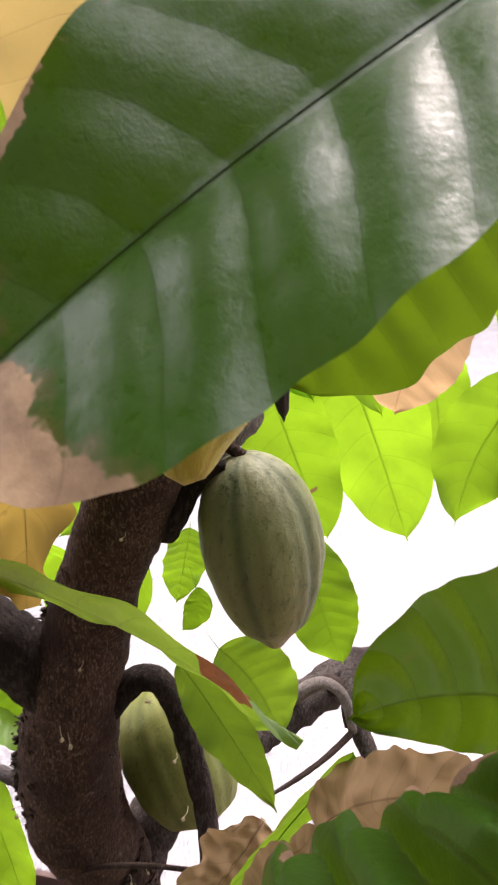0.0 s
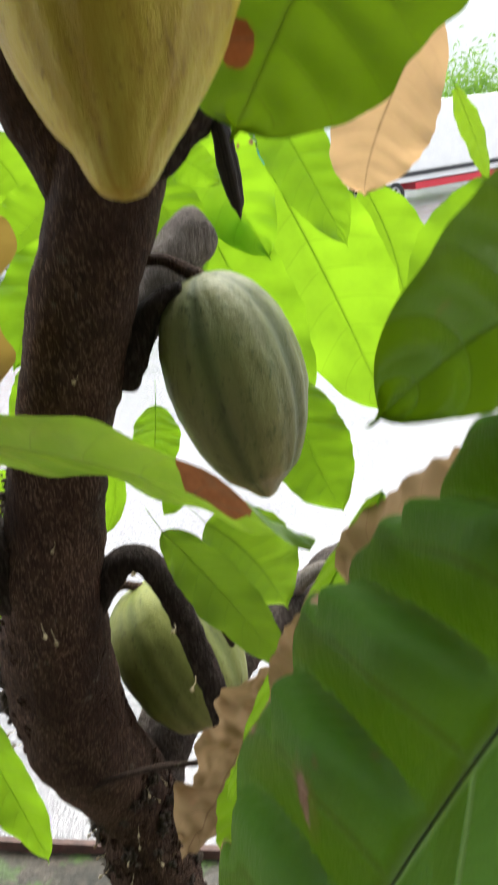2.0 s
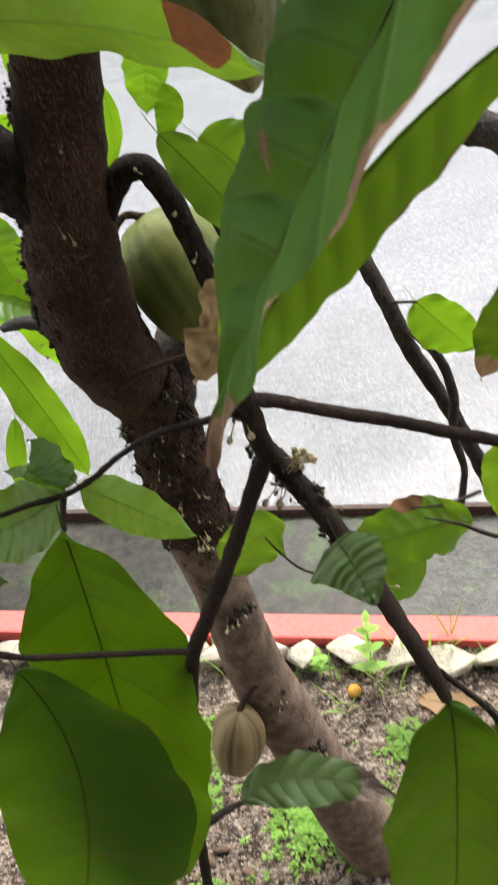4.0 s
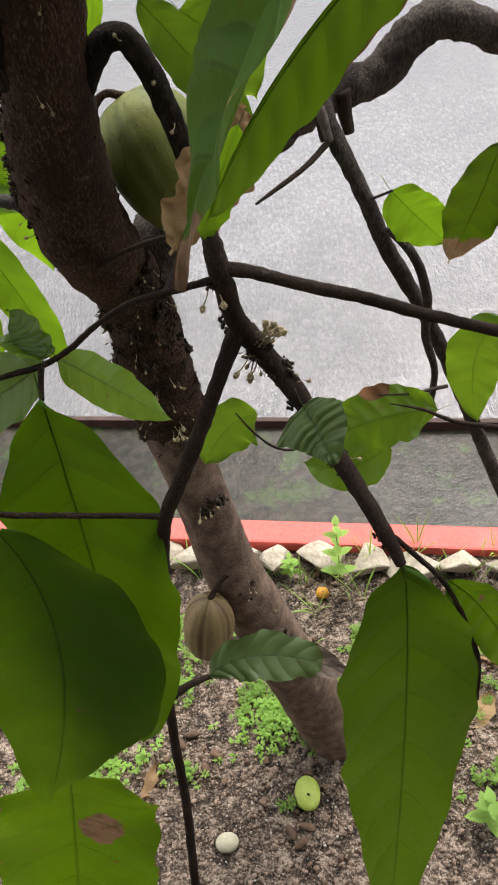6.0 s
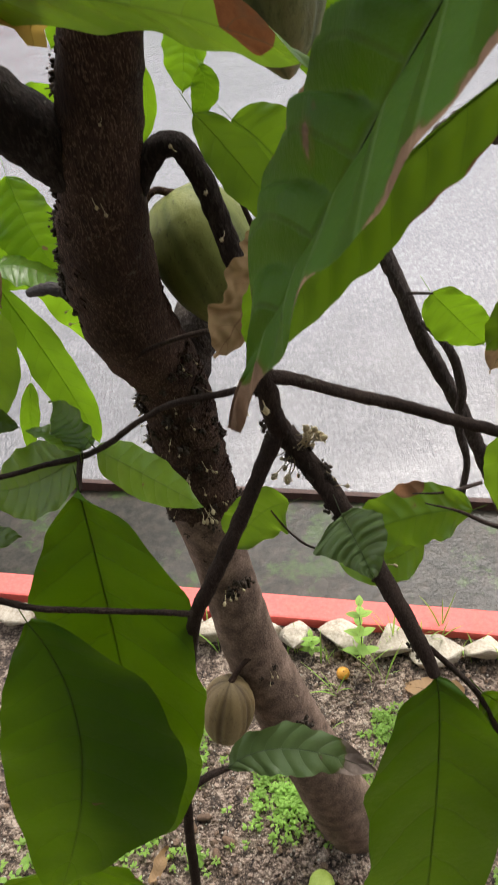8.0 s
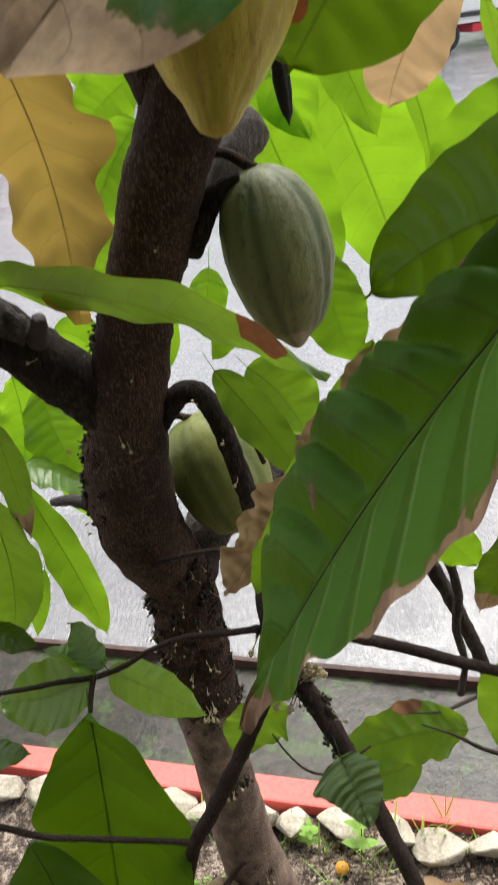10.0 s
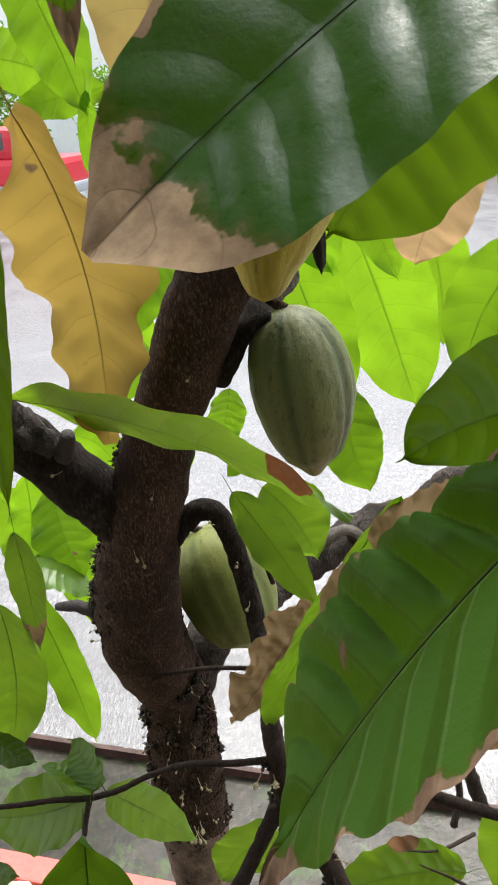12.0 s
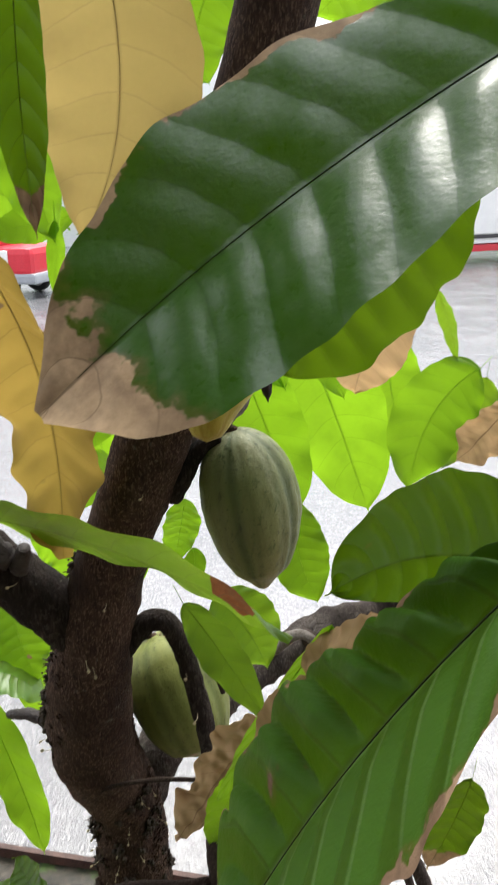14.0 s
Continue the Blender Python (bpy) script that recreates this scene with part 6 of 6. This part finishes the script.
def wheel(parent, at, r=0.30, rim=STEEL):
    bm = bmesh.new()
    turn = Matrix.Translation(at) @ Matrix.Rotation(radians(90), 4, "X")
    outer = [bm.verts.new(turn @ Vector((q * math.cos(a), q * math.sin(a), z))) for z, q in ((-0.09, 0.62 * r), (-0.09, 0.92 * r), (-0.05, r), (0.05, r), (0.09, 0.92 * r), (0.09, 0.62 * r)) for a in [2 * math.pi * i / 32 for i in range(32)]]
    for k in range(6):
        for i in range(32):
            a, b = outer[k * 32 + i], outer[k * 32 + (i + 1) % 32]
            c, d = outer[((k + 1) % 6) * 32 + (i + 1) % 32], outer[((k + 1) % 6) * 32 + i]
            bm.faces.new((a, b, c, d))
    smooth_faces(bm)
    ty = part("tyre", bm, RUBBER, parent)
    bm = bmesh.new()
    bmesh.ops.create_cone(bm, cap_ends=True, segments=32, radius1=0.62 * r, radius2=0.62 * r, depth=0.10, matrix=turn)
    part("rim", bm, rim, ty)
    for i in range(5):
        bm = bmesh.new()
        a = 2 * math.pi * i / 5
        bmesh.ops.create_cone(bm, cap_ends=True, segments=16, radius1=0.13 * r, radius2=0.13 * r, depth=0.13, matrix=turn @ Matrix.Translation((0.36 * r * math.cos(a), 0.36 * r * math.sin(a), 0)))
        part("rim_hole", bm, BLACK_TRIM, ty)
    return ty


# a white truck and a red vehicle parked across the yard, and what closes the view
truck = thing("white_truck", "white truck with a red stripe parked across the wet yard", "truck", at=(6.6, 23.5, -0.06))
truck.rotation_euler = (0, 0, radians(24))
part("cargo_box", box(bmesh.new(), (4.6, 1.9, 1.75), (0, 0, 1.70), 0.05), WHITE_PAINT, truck)
part("side_stripe", box(bmesh.new(), (4.0, 0.05, 0.10), (-0.1, -0.965, 0.78), 0.01), BLACK_TRIM, truck, "black side stripe")
part("side_rail", box(bmesh.new(), (4.6, 1.86, 0.16), (0, 0, 0.66), 0.02), WHITE_PAINT, truck)
part("skirt", box(bmesh.new(), (3.4, 1.7, 0.20), (0.5, 0, 0.45), 0.03), RED_BODY, truck, "red lower skirt")
part("post", box(bmesh.new(), (0.12, 0.10, 2.0), (2.3, -0.95, 1.6), 0.02), WHITE_PAINT, truck)
part("cab", box(bmesh.new(), (1.4, 1.8, 1.5), (3.1, 0, 1.25), 0.15), WHITE_PAINT, truck)
part("window", box(bmesh.new(), (0.9, 1.84, 0.55), (3.2, 0, 1.60), 0.05), GLASS, truck)
for wx in (-1.95, 3.0):
    for wy in (-0.85, 0.85):
        wheel(truck, (wx, wy, 0.32), 0.32)

car = thing("red_car", "red vehicle with grey bumpers parked across the wet yard", "car", at=(-5.6, 17.6, -0.06))
car.rotation_euler = (0, 0, radians(-14))
part("body", box(bmesh.new(), (3.6, 1.6, 0.62), (0, 0, 0.75), 0.14), RED_BODY, car)
part("cabin", box(bmesh.new(), (2.2, 1.5, 0.62), (-0.2, 0, 1.33), 0.18), RED_BODY, car)
part("window", box(bmesh.new(), (1.8, 1.54, 0.36), (-0.2, 0, 1.38), 0.08), GLASS, car)
part("bumper", box(bmesh.new(), (3.75, 1.66, 0.22), (0, 0, 0.42), 0.06), GREY_PAINT, car, "grey bumper")
for hx in (-1.2, 1.2):
    part("lamp", box(bmesh.new(), (0.18, 0.06, 0.30), (hx, -0.81, 0.85), 0.03), WHITE_PAINT, car)
for wx in (-1.15, 1.15):
    for wy in (-0.72, 0.72):
        wheel(car, (wx, wy, 0.30), 0.30)

HOUSE_WALL = grainy("far_wall_paint", [(0.3, (0.70, 0.72, 0.74)), (0.7, (0.82, 0.83, 0.84))], 1.5, 0.85)
bm = box(bmesh.new(), (60, 0.3, 7.2), (0, 33, 3.5), 0.02)
tagged(part("far_wall", bm, HOUSE_WALL), "pale wall across the yard", kind="structure")


def hedge(x, y, w, d, h, count, seed):
    """A far bank of shrubs: thousands of small leaves in clumps on bare stems."""
    r2 = random.Random(seed)
    bm = bmesh.new()
    uvl = bm.loops.layers.uv.new("blade")
    clumps = [(r2.uniform(-w / 2, w / 2), r2.uniform(-d / 2, d / 2), r2.uniform(0.2, 1) ** 0.7 * h, r2.uniform(0.25, 0.6)) for _ in range(int(w * 5))]
    for _ in range(count):
        cx, cy, cz, cr = r2.choice(clumps)
        p = Vector((x + r2.gauss(cx, cr), y + r2.gauss(cy, cr), max(0.02, r2.gauss(cz, cr))))
        dr = Vector((r2.gauss(0, 1), r2.gauss(0, 1), r2.gauss(-0.3, 0.6))).normalized()
        blade_quad(bm, uvl, p, dr, dr.orthogonal().normalized(), r2.uniform(0.14, 0.26), r2.uniform(0.06, 0.11), 0.2, 3)
    return tagged(part("shrubs", bm, LEAVES["young"]), "dense green shrubs behind the yard", "shrub", kind="stuff")


hedge(-1.5, 29, 8, 2.2, 3.2, 9000, 3)
hedge(-12, 27, 9, 2.2, 3.4, 8000, 4)
hedge(12, 30, 8, 2.2, 3.4, 8000, 5)


TEAL = grainy("teal_tarp", [(0.3, (0.03, 0.30, 0.33)), (0.7, (0.08, 0.45, 0.47))], 2, 0.5)
bm = bmesh.new()
rows = []
for i in range(25):
    u = i / 24
    rows.append([bm.verts.new((2.6 * (u - 0.5), 0.10 * math.sin(19 * u) + 0.05 * math.sin(41 * u + j), 1.9 * j / 8)) for j in range(9)])
for a, b in zip(rows, rows[1:]):
    for j in range(8):
        bm.faces.new((a[j], b[j], b[j + 1], a[j + 1]))
bmesh.ops.solidify(bm, geom=list(bm.faces), thickness=0.02)
smooth_faces(bm)
tarp = part("tarpaulin", bm, TEAL)
tarp.location = (3.0, 27.2, -0.06)
tagged(tarp, "turquoise tarpaulin hanging in folds beside the shrubs", "tarpaulin")
